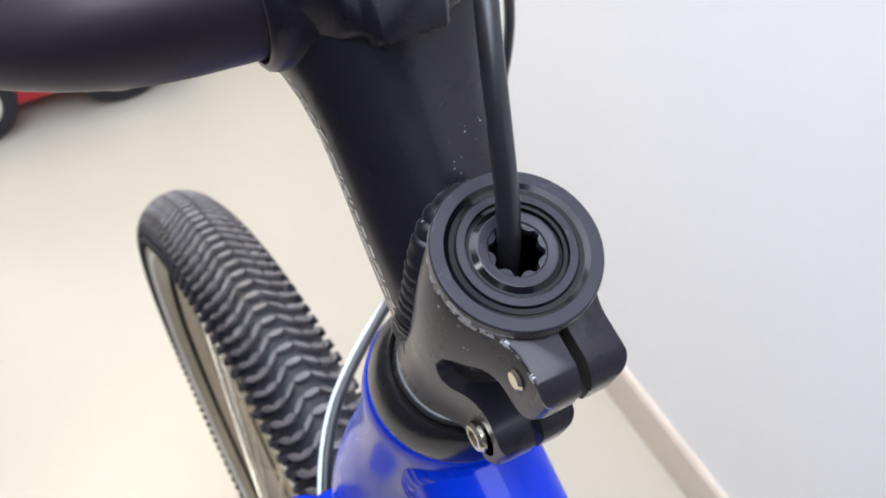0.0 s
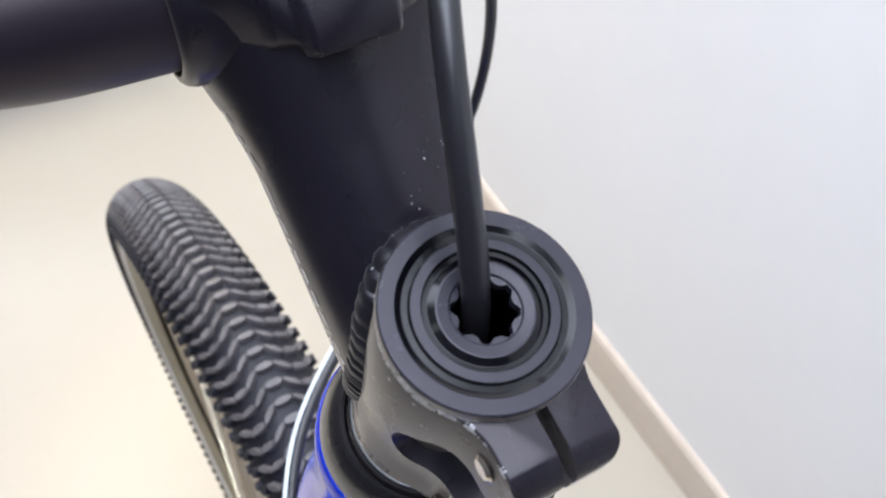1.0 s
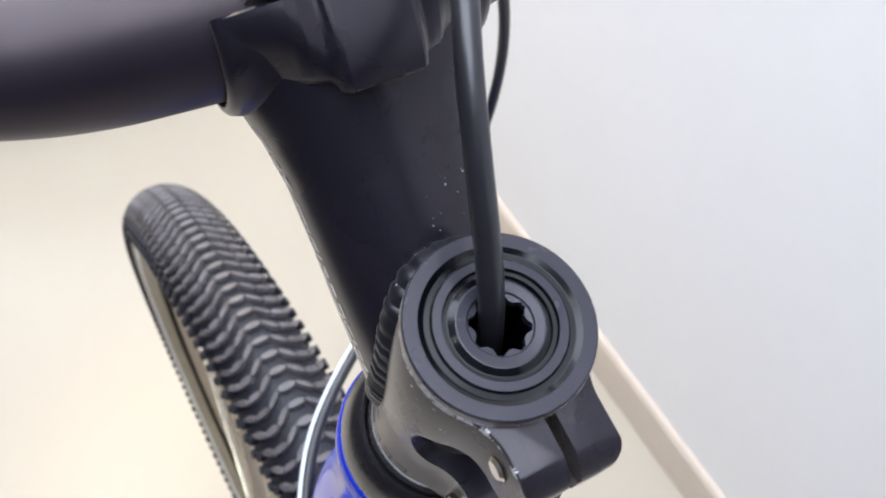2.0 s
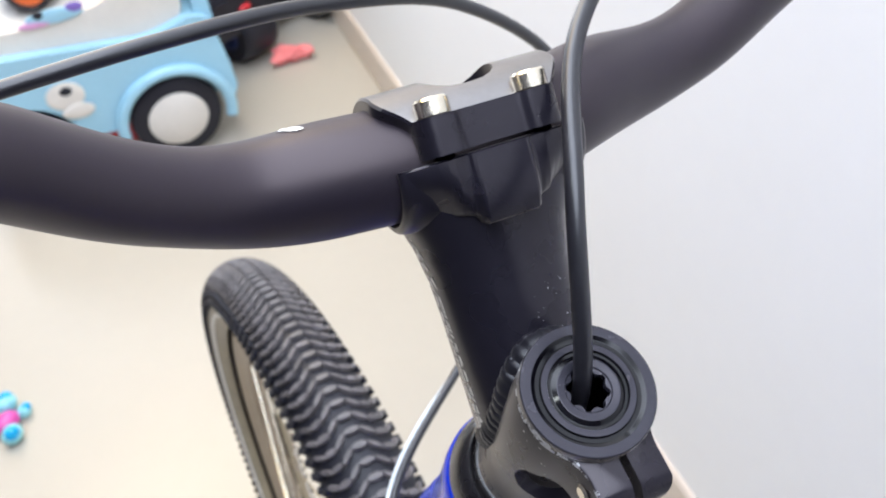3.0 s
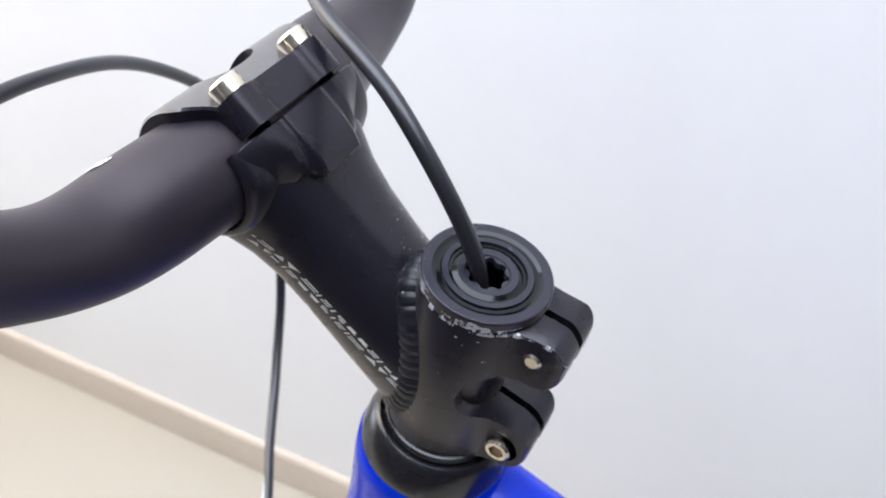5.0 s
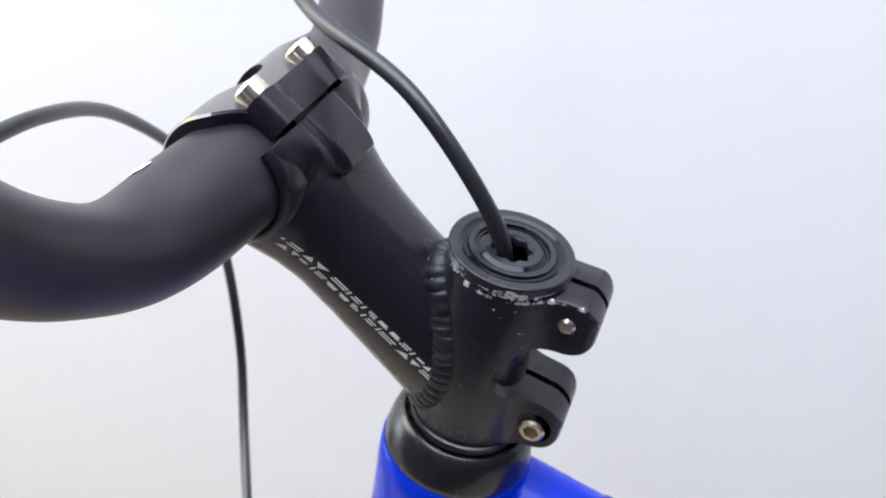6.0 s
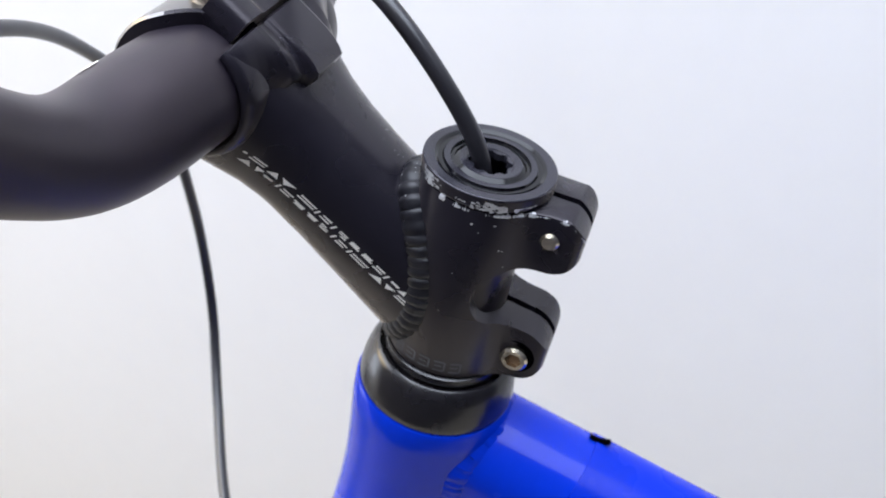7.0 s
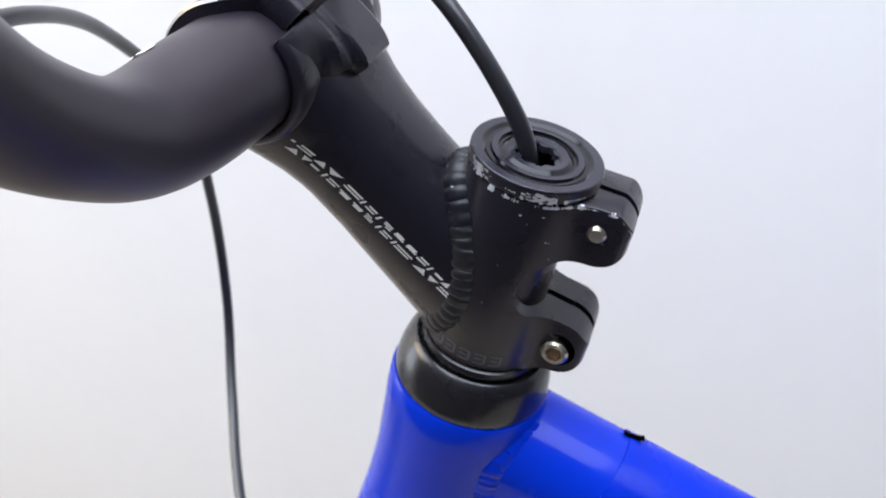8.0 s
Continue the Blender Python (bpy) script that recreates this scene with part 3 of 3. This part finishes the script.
for side in (-1, 1):
    wall = [(CORE + TYRE * math.cos(p), side * TYRE * math.sin(p)) for p in [radians(95 + 47 * k / 8) for k in range(9)]]
    part("sidewall", turned_ring(wall + [(r + 1.2, z - side * 1.6) for r, z in wall[::-1]], 160), SIDEWALL, wheel, "tan tyre sidewall", HUB)
    # a pale ring paints the bright sheen along the sidewall
    stripe = [(CORE + (TYRE + 0.5) * math.cos(p), side * (TYRE + 0.5) * math.sin(p)) for p in [radians(106 + 9 * k / 3) for k in range(4)]]
    part("sidewall_sheen", turned_ring(stripe + [(r + 0.3, z - side * 0.5) for r, z in stripe[::-1]], 160), WHITE, wheel, "narrow pale ring painting sheen on the sidewall", HUB)
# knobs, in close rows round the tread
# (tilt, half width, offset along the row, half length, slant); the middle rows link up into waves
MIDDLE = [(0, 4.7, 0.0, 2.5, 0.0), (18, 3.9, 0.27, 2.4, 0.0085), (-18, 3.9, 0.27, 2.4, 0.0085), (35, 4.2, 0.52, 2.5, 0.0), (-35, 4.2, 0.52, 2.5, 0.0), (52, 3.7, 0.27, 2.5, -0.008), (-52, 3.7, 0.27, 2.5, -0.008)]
SHOULDER = [(69, 3.4, 0.0, 3.0, 0.0), (-69, 3.4, 0.0, 3.0, 0.0), (84, 2.6, 0.5, 2.8, 0.0), (-84, 2.6, 0.5, 2.8, 0.0)]
ROUND = 184


def knobs(rows):
    """Low rubber blocks round the tyre, all in one mesh."""
    verts, faces = [], []
    for tilt, half, shift, along, slant in rows:
        for i in range(ROUND):
            mid = 2 * math.pi * (i + shift) / ROUND + random.uniform(-0.0006, 0.0006)
            jit = random.uniform(-0.3, 0.3)
            base = len(verts)
            lean = math.copysign(slant, tilt * slant)
            for lift, shrink in ((-1.0, 1.04), (2.4, 0.97), (3.4, 0.88), (3.8, 0.7)):
                for c in range(8):
                    p = math.pi * (c + 0.5) / 4
                    sa, sl = max(-1, min(1, 1.3 * math.cos(p))), max(-1, min(1, 1.3 * math.sin(p)))
                    q = radians(tilt) + sa * half * (0.82 + 0.18 * shrink) / TYRE
                    ang = mid + sl * (along + jit) * shrink / 350 + lean * sa
                    rad = CORE + (TYRE + lift) * math.cos(q)
                    verts.append((rad * MM * math.cos(ang), rad * MM * math.sin(ang), (TYRE + lift) * math.sin(q) * MM))
            for lv in (0, 8, 16):
                for c in range(8):
                    faces.append((base + lv + c, base + lv + (c + 1) % 8, base + lv + 8 + (c + 1) % 8, base + lv + 8 + c))
            faces.append(tuple(base + 24 + c for c in range(8)))
    bm = bmesh.new()
    me = bpy.data.meshes.new("knobs")
    me.from_pydata(verts, [], faces)
    bm.from_mesh(me)
    bpy.data.meshes.remove(me)
    return bm


# the middle knobs are paler than the shoulder knobs
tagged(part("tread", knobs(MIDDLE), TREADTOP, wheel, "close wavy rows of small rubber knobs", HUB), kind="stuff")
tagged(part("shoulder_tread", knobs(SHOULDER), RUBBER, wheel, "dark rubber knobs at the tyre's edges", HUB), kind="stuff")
for i in range(32):
    a, side = 2 * math.pi * i / 32, (1 if i % 2 else -1)
    b = a + (0.42 if (i // 2) % 2 else -0.42)
    part("spoke", sweep([Vector((23 * MM * math.cos(b), 23 * MM * math.sin(b), side * 38 * MM)), Vector((272 * MM * math.cos(a), 272 * MM * math.sin(a), side * 2 * MM))], 1.0 * MM, 6), STEEL, wheel, at=HUB)

# worn and printed details on the stem
def flake(place, across, up, out, size, squash=1.0):
    """A chip of bare metal: a thin ragged patch."""
    bm = bmesh.new()
    n = random.randint(7, 10)
    ring = []
    for k in range(n):
        p = 2 * math.pi * k / n
        r = size * random.uniform(0.45, 1.0)
        ring.append(bm.verts.new((place + across * r * math.cos(p) + up * r * squash * math.sin(p) + out * 0.05) * MM))
    mid = bm.verts.new((place + out * 0.11) * MM)
    for k in range(n):
        bm.faces.new((ring[k], ring[(k + 1) % n], mid))
    return bm


def on_cylinder(angle, z, radius):
    """A place on a cylinder round the steerer, with its across, up and out."""
    a = radians(angle)
    out = Vector((math.cos(a), math.sin(a), 0))
    return out * radius + Vector((0, 0, z)), Vector((-math.sin(a), math.cos(a), 0)), Vector((0, 0, 1)), out


random.seed(4)


def worn_edge(path, parent, width, seed, gaps=0.0, over=False):
    """Bare metal along an edge: a ragged ribbon, that may turn over the rounded edge; path gives place, down and out."""
    bm = bmesh.new()
    last = None
    for i, (place, down, out) in enumerate(path):
        s = 0.5 + 0.7 * noise.noise(Vector((i * 0.06, seed, 0))) + 0.45 * noise.noise(Vector((i * 0.45, seed, 5)))
        w = width * max(0.0, s - gaps)
        up = 0.45 * width * max(0.0, 0.5 + noise.noise(Vector((i * 0.3, seed, 9))) - gaps)
        if w < 0.05:
            last = None
            continue
        spots = [place + out * 0.09, place + down * w + out * 0.05]
        if over:
            f = min(1.0, w / 0.45)
            spots = [place - down * 0.95 * f - out * (0.62 * f * f + 0.5 * up), place - down * 0.62 * f - out * 0.12 * f] + spots
        else:
            spots = [place - down * up + out * 0.05] + spots
        row = [bm.verts.new(p * MM) for p in spots]
        if last:
            for k in range(len(row) - 1):
                bm.faces.new((last[k], row[k], row[k + 1], last[k + 1]))
        last = row
    return part("worn_edge", bm, CHIP, parent, at=STEM)


def clamp_rim(first, last, n):
    """Places along the clamp's upper left rim, from its round side on to the ear's end."""
    left = [Vector((x, y, 0)) for x, y in clamp_plan() if x < 0][::-1]
    run = [0.0]
    for a, c in zip(left, left[1:]):
        run.append(run[-1] + (c - a).length)
    out = []
    for i in range(n):
        s = run[-1] * (first + (last - first) * i / (n - 1))
        k = next(k for k in range(len(run) - 1) if run[k + 1] >= s - 1e-6)
        f = (s - run[k]) / (run[k + 1] - run[k])
        p = left[k].lerp(left[k + 1], f)
        t = (left[k + 1] - left[k]).normalized()
        fall = max(0.0, 13.0 - math.sqrt(max(0.0, 86.5 - min(0.0, p.y + 21.8) ** 2)) - 4.4)
        out.append((Vector((p.x, p.y, -5.25 - fall)), Vector((0, 0, -1)), Vector((t.y, -t.x, 0))))
    return out


worn_edge(clamp_rim(0.30, 0.62, 160), stem, 1.1, 1.3, 0.38, True)
worn_edge(clamp_rim(0.58, 0.985, 200), stem, 0.75, 7.7, 0.3, True)


def worn_patch(a0, a1, z0, z1, n, parent):
    """Many small chips close together on the cap's side, thickest in the middle."""
    bm = bmesh.new()
    for i in range(n):
        s = random.gauss(0.5, 0.2)
        p, ac, up, out = on_cylinder(a0 + (a1 - a0) * s, random.uniform(z0, z1), 18.2)
        bm = joined(bm, flake(p, ac, up, out, random.choice((0.15, 0.22, 0.4, 0.7, 1.0)), random.uniform(0.35, 0.9)))
    return part("worn_patch", bm, CHIP, parent, "cluster of bare chips", STEM)


random.seed(9)
worn_patch(178, 220, -3.8, -1.4, 85, cap_part)
worn_patch(126, 152, -4.0, -0.9, 80, cap_part)
worn_edge([(p, Vector((0, 0, -1)), out) for p, ac, up, out in [on_cylinder(168 + 72 * k / 140, -2.6, 18.2) for k in range(141)]], cap_part, 1.1, 3.1, 0.36)
worn_edge([(p, Vector((0, 0, -1)), out) for p, ac, up, out in [on_cylinder(268 + 80 * k / 140, -0.95, 18.2) for k in range(141)]], cap_part, 0.5, 8.4, 0.35)
for side in (-1, 1):  # the ears' lower ends
    x0, x1 = (-7.8, -0.6) if side < 0 else (3.2, 10.0)
    worn_edge([(Vector((x0 + (x1 - x0) * k / 60, -30.3, -9.6)), Vector((0, 0, -1)), Vector((0, -1, 0))) for k in range(61)], stem, 0.9, 11.0 + side, 0.3)
    worn_edge([(Vector((x0 + (x1 - x0) * k / 60, -30.45, -15.2)), Vector((0, 0.1, -1)), Vector((0, -1, 0))) for k in range(61)], stem, 1.0, 15.0 + side, 0.25)
for angle, z, size, squash in [(186, -8.8, 0.45, 1.0), (205, -8.2, 0.6, 0.4), (214, -16.2, 0.35, 1.0), (217, -16.4, 0.3, 1.0), (222, -22, 0.25, 1.0), (180, -26, 0.2, 1.0), (193, -11, 0.25, 1.0), (176, -40, 0.2, 1.0)]:
    p, ac, up, out = on_cylinder(angle, z, 17.92)
    part("paint_chip", flake(p, ac, up, out, size, squash), CHIP, stem, at=STEM)


def print_patch(corners):
    """A flat printed shape laid on the extension's left flank; corners in (along, up)."""
    bm = bmesh.new()
    verts_ = []
    for a, m in corners:
        w, h, e = section(a)
        drop = SAG * min(1.0, max(0.0, (-a - 8) / 25))
        r = -(w + 0.16) * (1 - min(0.999, abs((m + drop) / h)) ** e) ** (1 / e)
        verts_.append(bm.verts.new(neck(a, r, m) * MM))
    bm.faces.new(verts_)
    return bm


def glyph(kind, u, long):
    """The pieces of one sliced printed mark, as outlines in (along, height from 0 to 1)."""
    bar = lambda u0, u1, v0, v1: [(u0, v0), (u1, v0), (u1, v1), (u0, v1)]
    if kind == "=":
        return [bar(u, u + long, 0.16, 0.40), bar(u + 0.3, u + long, 0.62, 0.88)]
    if kind == "t":
        return [[(u, 0.05), (u + long, 0.05), (u + long * 0.55, 0.95)]]
    if kind == "v":
        return [[(u, 0.95), (u + long, 0.95), (u + long * 0.45, 0.05)]]
    if kind == "b":
        return [bar(u, u + long, 0.3, 0.95), bar(u + long, u + long + 0.7, 0.3, 0.55)]
    if kind == "z":
        return [bar(u, u + long, 0.7, 0.9), bar(u + 0.2, u + long + 0.2, 0.42, 0.6), bar(u + long * 0.5, u + long + 0.5, 0.1, 0.3)]
    if kind == "-":
        return [bar(u, u + long, 0.35, 0.7)]
    return [bar(u, u + long, 0.0, 0.9)]


MARKS = [("-", 0.0, 1.0), ("=", 2.0, 4.2), ("t", 7.2, 3.2), ("v", 10.4, 4.2), ("=", 16.2, 5.2), ("|", 22.0, 0.55), ("=", 23.4, 3.0), ("|", 27.4, 0.55), ("z", 29.2, 2.5), ("b", 33.0, 2.5), ("b", 37.2, 2.7), ("=", 41.2, 3.2), ("|", 45.3, 0.55), ("-", 47.2, 2.5), ("t", 50.2, 2.4), ("v", 53.0, 3.6)]
for row in (0, 1):  # the second row is the first turned half round
    for kind, u, long in MARKS:
        for outline in glyph(kind, u, long):
            pts = []
            for p, v in outline:
                if row:
                    p, v = 57.0 - p, 1 - v
                a = -22.2 - 63.5 * (p + 0.7 * v) / 57.0
                pts.append((a, (0.2 if not row else -2.3) - 1.6 + 1.6 * (-a - 25) / 58 + 2.05 * v))
            part("print_mark", print_patch(pts), WHITE, stem, at=STEM, smooth=False)
random.seed(12)
for i in range(26):  # small pale nicks on the tube's upper side by the weld
    a, r = random.uniform(-66, -40), random.uniform(0, 15)
    w, hh, e = section(a)
    p = neck(a, r, hh * (1 - abs(r / w) ** e) ** (1 / e) - SAG + 0.02)
    part("paint_chip", flake(p, ALONG, Vector((1, 0, 0)), OVER, random.choice((0.12, 0.16, 0.28)), random.uniform(0.5, 1.0)), CHIP, stem, at=STEM)
# the seam's crown is rubbed bare in spots
for i in range(44):
    p = seam[int(random.gauss(118, 26)) % len(seam)]
    lean = random.uniform(0.2, 1.3)
    out = (Vector((p.x, p.y, 0)).normalized() * (1.3 - lean) + OVER * lean).normalized()
    across = Vector((1, 0, 0)).cross(out).normalized()
    part("paint_chip", flake(p + out * 5.12, across, out.cross(across), out, random.choice((0.14, 0.2, 0.3, 0.5)), random.uniform(0.4, 1.0)), CHIP, stem, at=STEM)
# faint print on the foot of the clamp, not legible
for i in range(5):
    for dx, z, w, h in ((0, -58.6, 1.5, 0.3), (0.2, -60.2, 1.1, 0.26), (0, -61.9, 1.5, 0.3), (-1.7, -60.2, 0.3, 1.7)):
        p, ac, up, out = on_cylinder(143 + 15 * i - dx * 3.2, z, 17.92)
        bm = bmesh.new()
        bm.faces.new([bm.verts.new((p + ac * sx * w + up * sz * h + out * 0.07) * MM) for sx, sz in ((-1, -1), (1, -1), (1, 1), (-1, 1))])
        part("print_mark", bm, GREY, stem, at=STEM, smooth=False)
# curled end of the film on the top tube, its shadow painted in
tab = []
for i in range(14):
    s = i / 13
    d = 49.2 + 6.6 * s
    lift = 0.7 + 2.4 * max(0.0, s - 0.3) ** 1.6
    tab.append([tube_place(d, k, 48, lift - drop) * MM for k, drop in ((9.8, 0), (9.1, 0), (8.4, 0.05), (8.4, 0.3), (9.1, 0.25), (9.8, 0.25))])
part("film_curl", ring_loft(tab), DARK, bike, "curled end of the film, near black with its shadow", STEM)
# white scuff on the bar
mark = bmesh.new()
last = None
for i in range(33):
    x = -51.3 + 6.0 * i / 32
    k = next(k for k in range(len(bar_line) - 1) if bar_line[k + 1].x >= x)
    f = (x - bar_line[k].x) / (bar_line[k + 1].x - bar_line[k].x)
    mid, r = bar_line[k].lerp(bar_line[k + 1], f), bar_radius(k) / MM + 0.3
    wide = 0.12 * math.sin(math.pi * (i + 0.5) / 33) ** 0.6 * (1 + 0.5 * noise.noise(Vector((i * 0.5, 3, 1))))
    turn = radians(50) + 0.10 * (i - 16) / 16 + 0.04 * noise.noise(Vector((i * 0.4, 8, 1)))
    row = [mark.verts.new((mid + r * Vector((0, math.cos(turn + wide * s), math.sin(turn + wide * s)))) * MM) for s in (-1, -0.33, 0.33, 1)]
    if last:
        for c in range(3):
            mark.faces.new((last[c], last[c + 1], row[c + 1], row[c]))
    last = row
part("scuff", mark, WHITE, bike, "pale scuff on the bar", STEM)

# ---- toys on the floor ----
def ellipsoid(at, size, seg=20):
    bm = bmesh.new()
    bmesh.ops.create_uvsphere(bm, u_segments=seg, v_segments=seg // 2 + 2, radius=1, matrix=Matrix.Translation(at) @ Matrix.Diagonal((*size, 1)))
    return bm


def side_form(outline, y0, y1, bevel, at=(0, 0)):
    """A form cut from a side view (x, z) in metres and drawn out in depth, with soft edges."""
    bm = ring_loft([[Vector((x, y, z)) for x, z in outline] for y in (y0, y1)])
    return softened(bm, bevel, 3, 50)


def toy_wheel(parent, at, radius, width, tyre_mat, hub_mat, hub=0.68, axis=90):
    m = at @ pose(0, 0, 0, axis, 0, 0)
    w = part("wheel", lathe([(radius * 1000 * k, width * 1000 * z) for k, z in ((0.55, -0.5), (0.85, -0.5), (0.97, -0.4), (1.0, -0.2), (1.0, 0.2), (0.97, 0.4), (0.85, 0.5), (0.55, 0.5))], 48), tyre_mat, parent, "black plastic wheel", m)
    part("hubcap", lathe([(radius * 1000 * hub * k, width * 1000 * z) for k, z in ((1.0, 0.3), (1.0, 0.5), (0.94, 0.56), (0.3, 0.62), (0.05, 0.63))], 40), hub_mat, w, "round hub cap", m)
    return w


car = thing("toy_car", pose(0.0907, 1.4984, 0, 0, 0, 0.69), "light-blue ride-on toy car with white seat", "toy car")
CAR = PLACE[car]
body = side_form(rounded([(0.13, 0.12), (0.118, 0.2), (0.095, 0.29), (0.06, 0.30), (-0.02, 0.275), (-0.13, 0.285), (-0.30, 0.30), (-0.36, 0.24), (-0.38, 0.11), (0.10, 0.085)], 0.03), 0.0, 0.27, 0.02)
for x in (0.0, -0.28):
    body = carved(body, ring_loft([[Vector((x + 0.1 * math.cos(p), y, 0.092 + 0.1 * math.sin(p))) for p in [2 * math.pi * k / 40 for k in range(40)]] for y in (-0.1, 0.055)]))
part("body", body, SKYBLUE, car, "light-blue plastic body", CAR)
arch = sweep([Vector((0.108 * math.cos(p), -0.004, 0.092 + 0.108 * math.sin(p))) for p in [radians(-12 + 200 * k / 30) for k in range(31)]], 0.012, 12)
part("wheel_arch", arch, SKYBLUE, car, at=CAR)
part("seat", side_form(rounded([(0.055, 0.295), (0.05, 0.42), (0.02, 0.45), (-0.03, 0.43), (-0.07, 0.355), (-0.2, 0.335), (-0.31, 0.34), (-0.31, 0.27), (0.0, 0.26)], 0.03), 0.02, 0.25, 0.02), CREAM, car, "white moulded seat", CAR)
part("backrest", side_form(rounded([(0.075, 0.28), (0.108, 0.27), (0.085, 0.5), (0.055, 0.5)], 0.012), 0.015, 0.255, 0.012), SKYBLUE, car, "light-blue back panel", CAR)
part("undertray", side_form(rounded([(0.0, 0.045), (0.0, 0.095), (-0.33, 0.10), (-0.33, 0.05)], 0.01), 0.03, 0.24, 0.006), RED, car, "red plastic underside", CAR)
for x in (0.0, -0.28):
    toy_wheel(car, CAR @ Matrix.Translation((x, 0.02, 0.09)), 0.09, 0.05, BLACKTOY, CREAM, 0.66)
    toy_wheel(car, CAR @ Matrix.Translation((x, 0.25, 0.09)) @ pose(0, 0, 0, 0, 0, 180), 0.09, 0.05, BLACKTOY, CREAM, 0.66)
part("sticker", ellipsoid(Vector((-0.19, -0.001, 0.20)), (0.035, 0.003, 0.03)), CREAM, car, "pale round sticker", CAR)
part("sticker", ellipsoid(Vector((-0.175, -0.004, 0.165)), (0.03, 0.003, 0.017)), CREAM, car, "pale round sticker", CAR)
part("sticker", ellipsoid(Vector((-0.187, -0.005, 0.212)), (0.011, 0.003, 0.009)), BLACKTOY, car, "dark round sticker", CAR)
for x, z, sx, sz, mat in ((-0.165, 0.352, 0.05, 0.014, SKYBLUE), (-0.19, 0.357, 0.012, 0.009, BLACKTOY), (-0.13, 0.36, 0.016, 0.01, PURPLE), (-0.20, 0.343, 0.03, 0.007, PINK)):
    part("sticker", ellipsoid(Vector((x, 0.016, z)), (sx, 0.003, sz)), mat, car, at=CAR)

truck = thing("toy_truck", pose(0.0577, 1.578, 0.345, 0, 0, 0.69), "black toy truck with orange hub caps on the seat", "toy truck")
TRUCK = PLACE[truck]
part("body", side_form(rounded([(0.0, 0.03), (0.0, 0.09), (-0.05, 0.12), (-0.2, 0.12), (-0.22, 0.03)], 0.01), 0.0, 0.1, 0.006), BLACKTOY, truck, "black plastic body", TRUCK)
for x in (-0.05, -0.16):
    toy_wheel(truck, TRUCK @ Matrix.Translation((x, -0.008, 0.042)), 0.042, 0.026, BLACKTOY, ORANGE, 0.72)
    toy_wheel(truck, TRUCK @ Matrix.Translation((x, 0.108, 0.042)) @ pose(0, 0, 0, 0, 0, 180), 0.042, 0.026, BLACKTOY, ORANGE, 0.72)

ride = thing("black_toy_car", pose(0.3108, 1.7999, 0, 0, 0, 26.88), "black ride-on toy car with red lights", "toy car")
RIDE = PLACE[ride]
part("body", side_form(rounded([(-0.15, 0.12), (-0.14, 0.30), (-0.08, 0.44), (0.24, 0.44), (0.31, 0.30), (0.31, 0.05), (0.0, 0.05)], 0.03), 0.0, 0.45, 0.02), BLACKTOY, ride, "black plastic body", RIDE)
part("bumper", side_form(rounded([(-0.13, 0.10), (-0.12, 0.19), (0.02, 0.19), (0.05, 0.10)], 0.02), -0.055, 0.03, 0.012), BLACKTOY, ride, "black rounded bumper", RIDE)
for x in (0.0, 0.245):
    for y in (0.0, 0.38):
        toy_wheel(ride, RIDE @ Matrix.Translation((x, y, 0.075)) @ pose(0, 0, 0, 0, 0, 90 if x else -90), 0.075, 0.1, BLACKTOY, NAVY, 0.5)
for x, z in ((-0.03, 0.155), (0.0, 0.125)):
    part("tail_light", ellipsoid(Vector((x, -0.056, z)), (0.017, 0.008, 0.009)), RED, ride, "small red light", RIDE)

scrap = thing("pink_toy", pose(0.3962, 1.7264, 0), "small crumpled coral-pink soft toy", "toy")
star_toy = bmesh.new()
bmesh.ops.create_icosphere(star_toy, subdivisions=4, radius=1)
for v in star_toy.verts:
    a = math.atan2(v.co.y, v.co.x)
    arm = 0.022 + 0.034 * max(0.0, math.cos(2.5 * a + 0.6)) ** 2
    v.co = Vector((v.co.x * arm, v.co.y * arm * 0.8, 0.016 + v.co.z * 0.016)) + 0.006 * noise.noise_vector(v.co * 2.5) * Vector((1, 1, 0)).length
star_toy_low = min(v.co.z for v in star_toy.verts)
for v in star_toy.verts:
    v.co.z -= star_toy_low
part("cloth", star_toy, CORAL, scrap, "coral-pink cloth", PLACE[scrap])

turtle = thing("small_toy", pose(-0.3319, 0.9508, 0, 0, 0, 35), "small cyan and pink plastic toy on the floor", "toy")
TT = PLACE[turtle]
part("body", ellipsoid(Vector((0, 0, 0.014)), (0.022, 0.017, 0.014)), MAGENTA, turtle, "pink plastic middle", TT)
for x, y, s in ((0.024, 0.024, 1.0), (0.03, -0.006, 0.7), (-0.012, -0.028, 1.0), (-0.03, 0.012, 0.9)):
    lobe = part("lobe", ellipsoid(Vector((x, y, 0.017 * s)), (0.017 * s, 0.014 * s, 0.017 * s)), PALECYAN, turtle, "pale cyan lobe", TT)
    part("tip", ellipsoid(Vector((x * 1.12, y * 1.12, 0.023 * s)), (0.0125 * s, 0.0105 * s, 0.0135 * s)), CYAN, lobe, "bright cyan tip", TT)
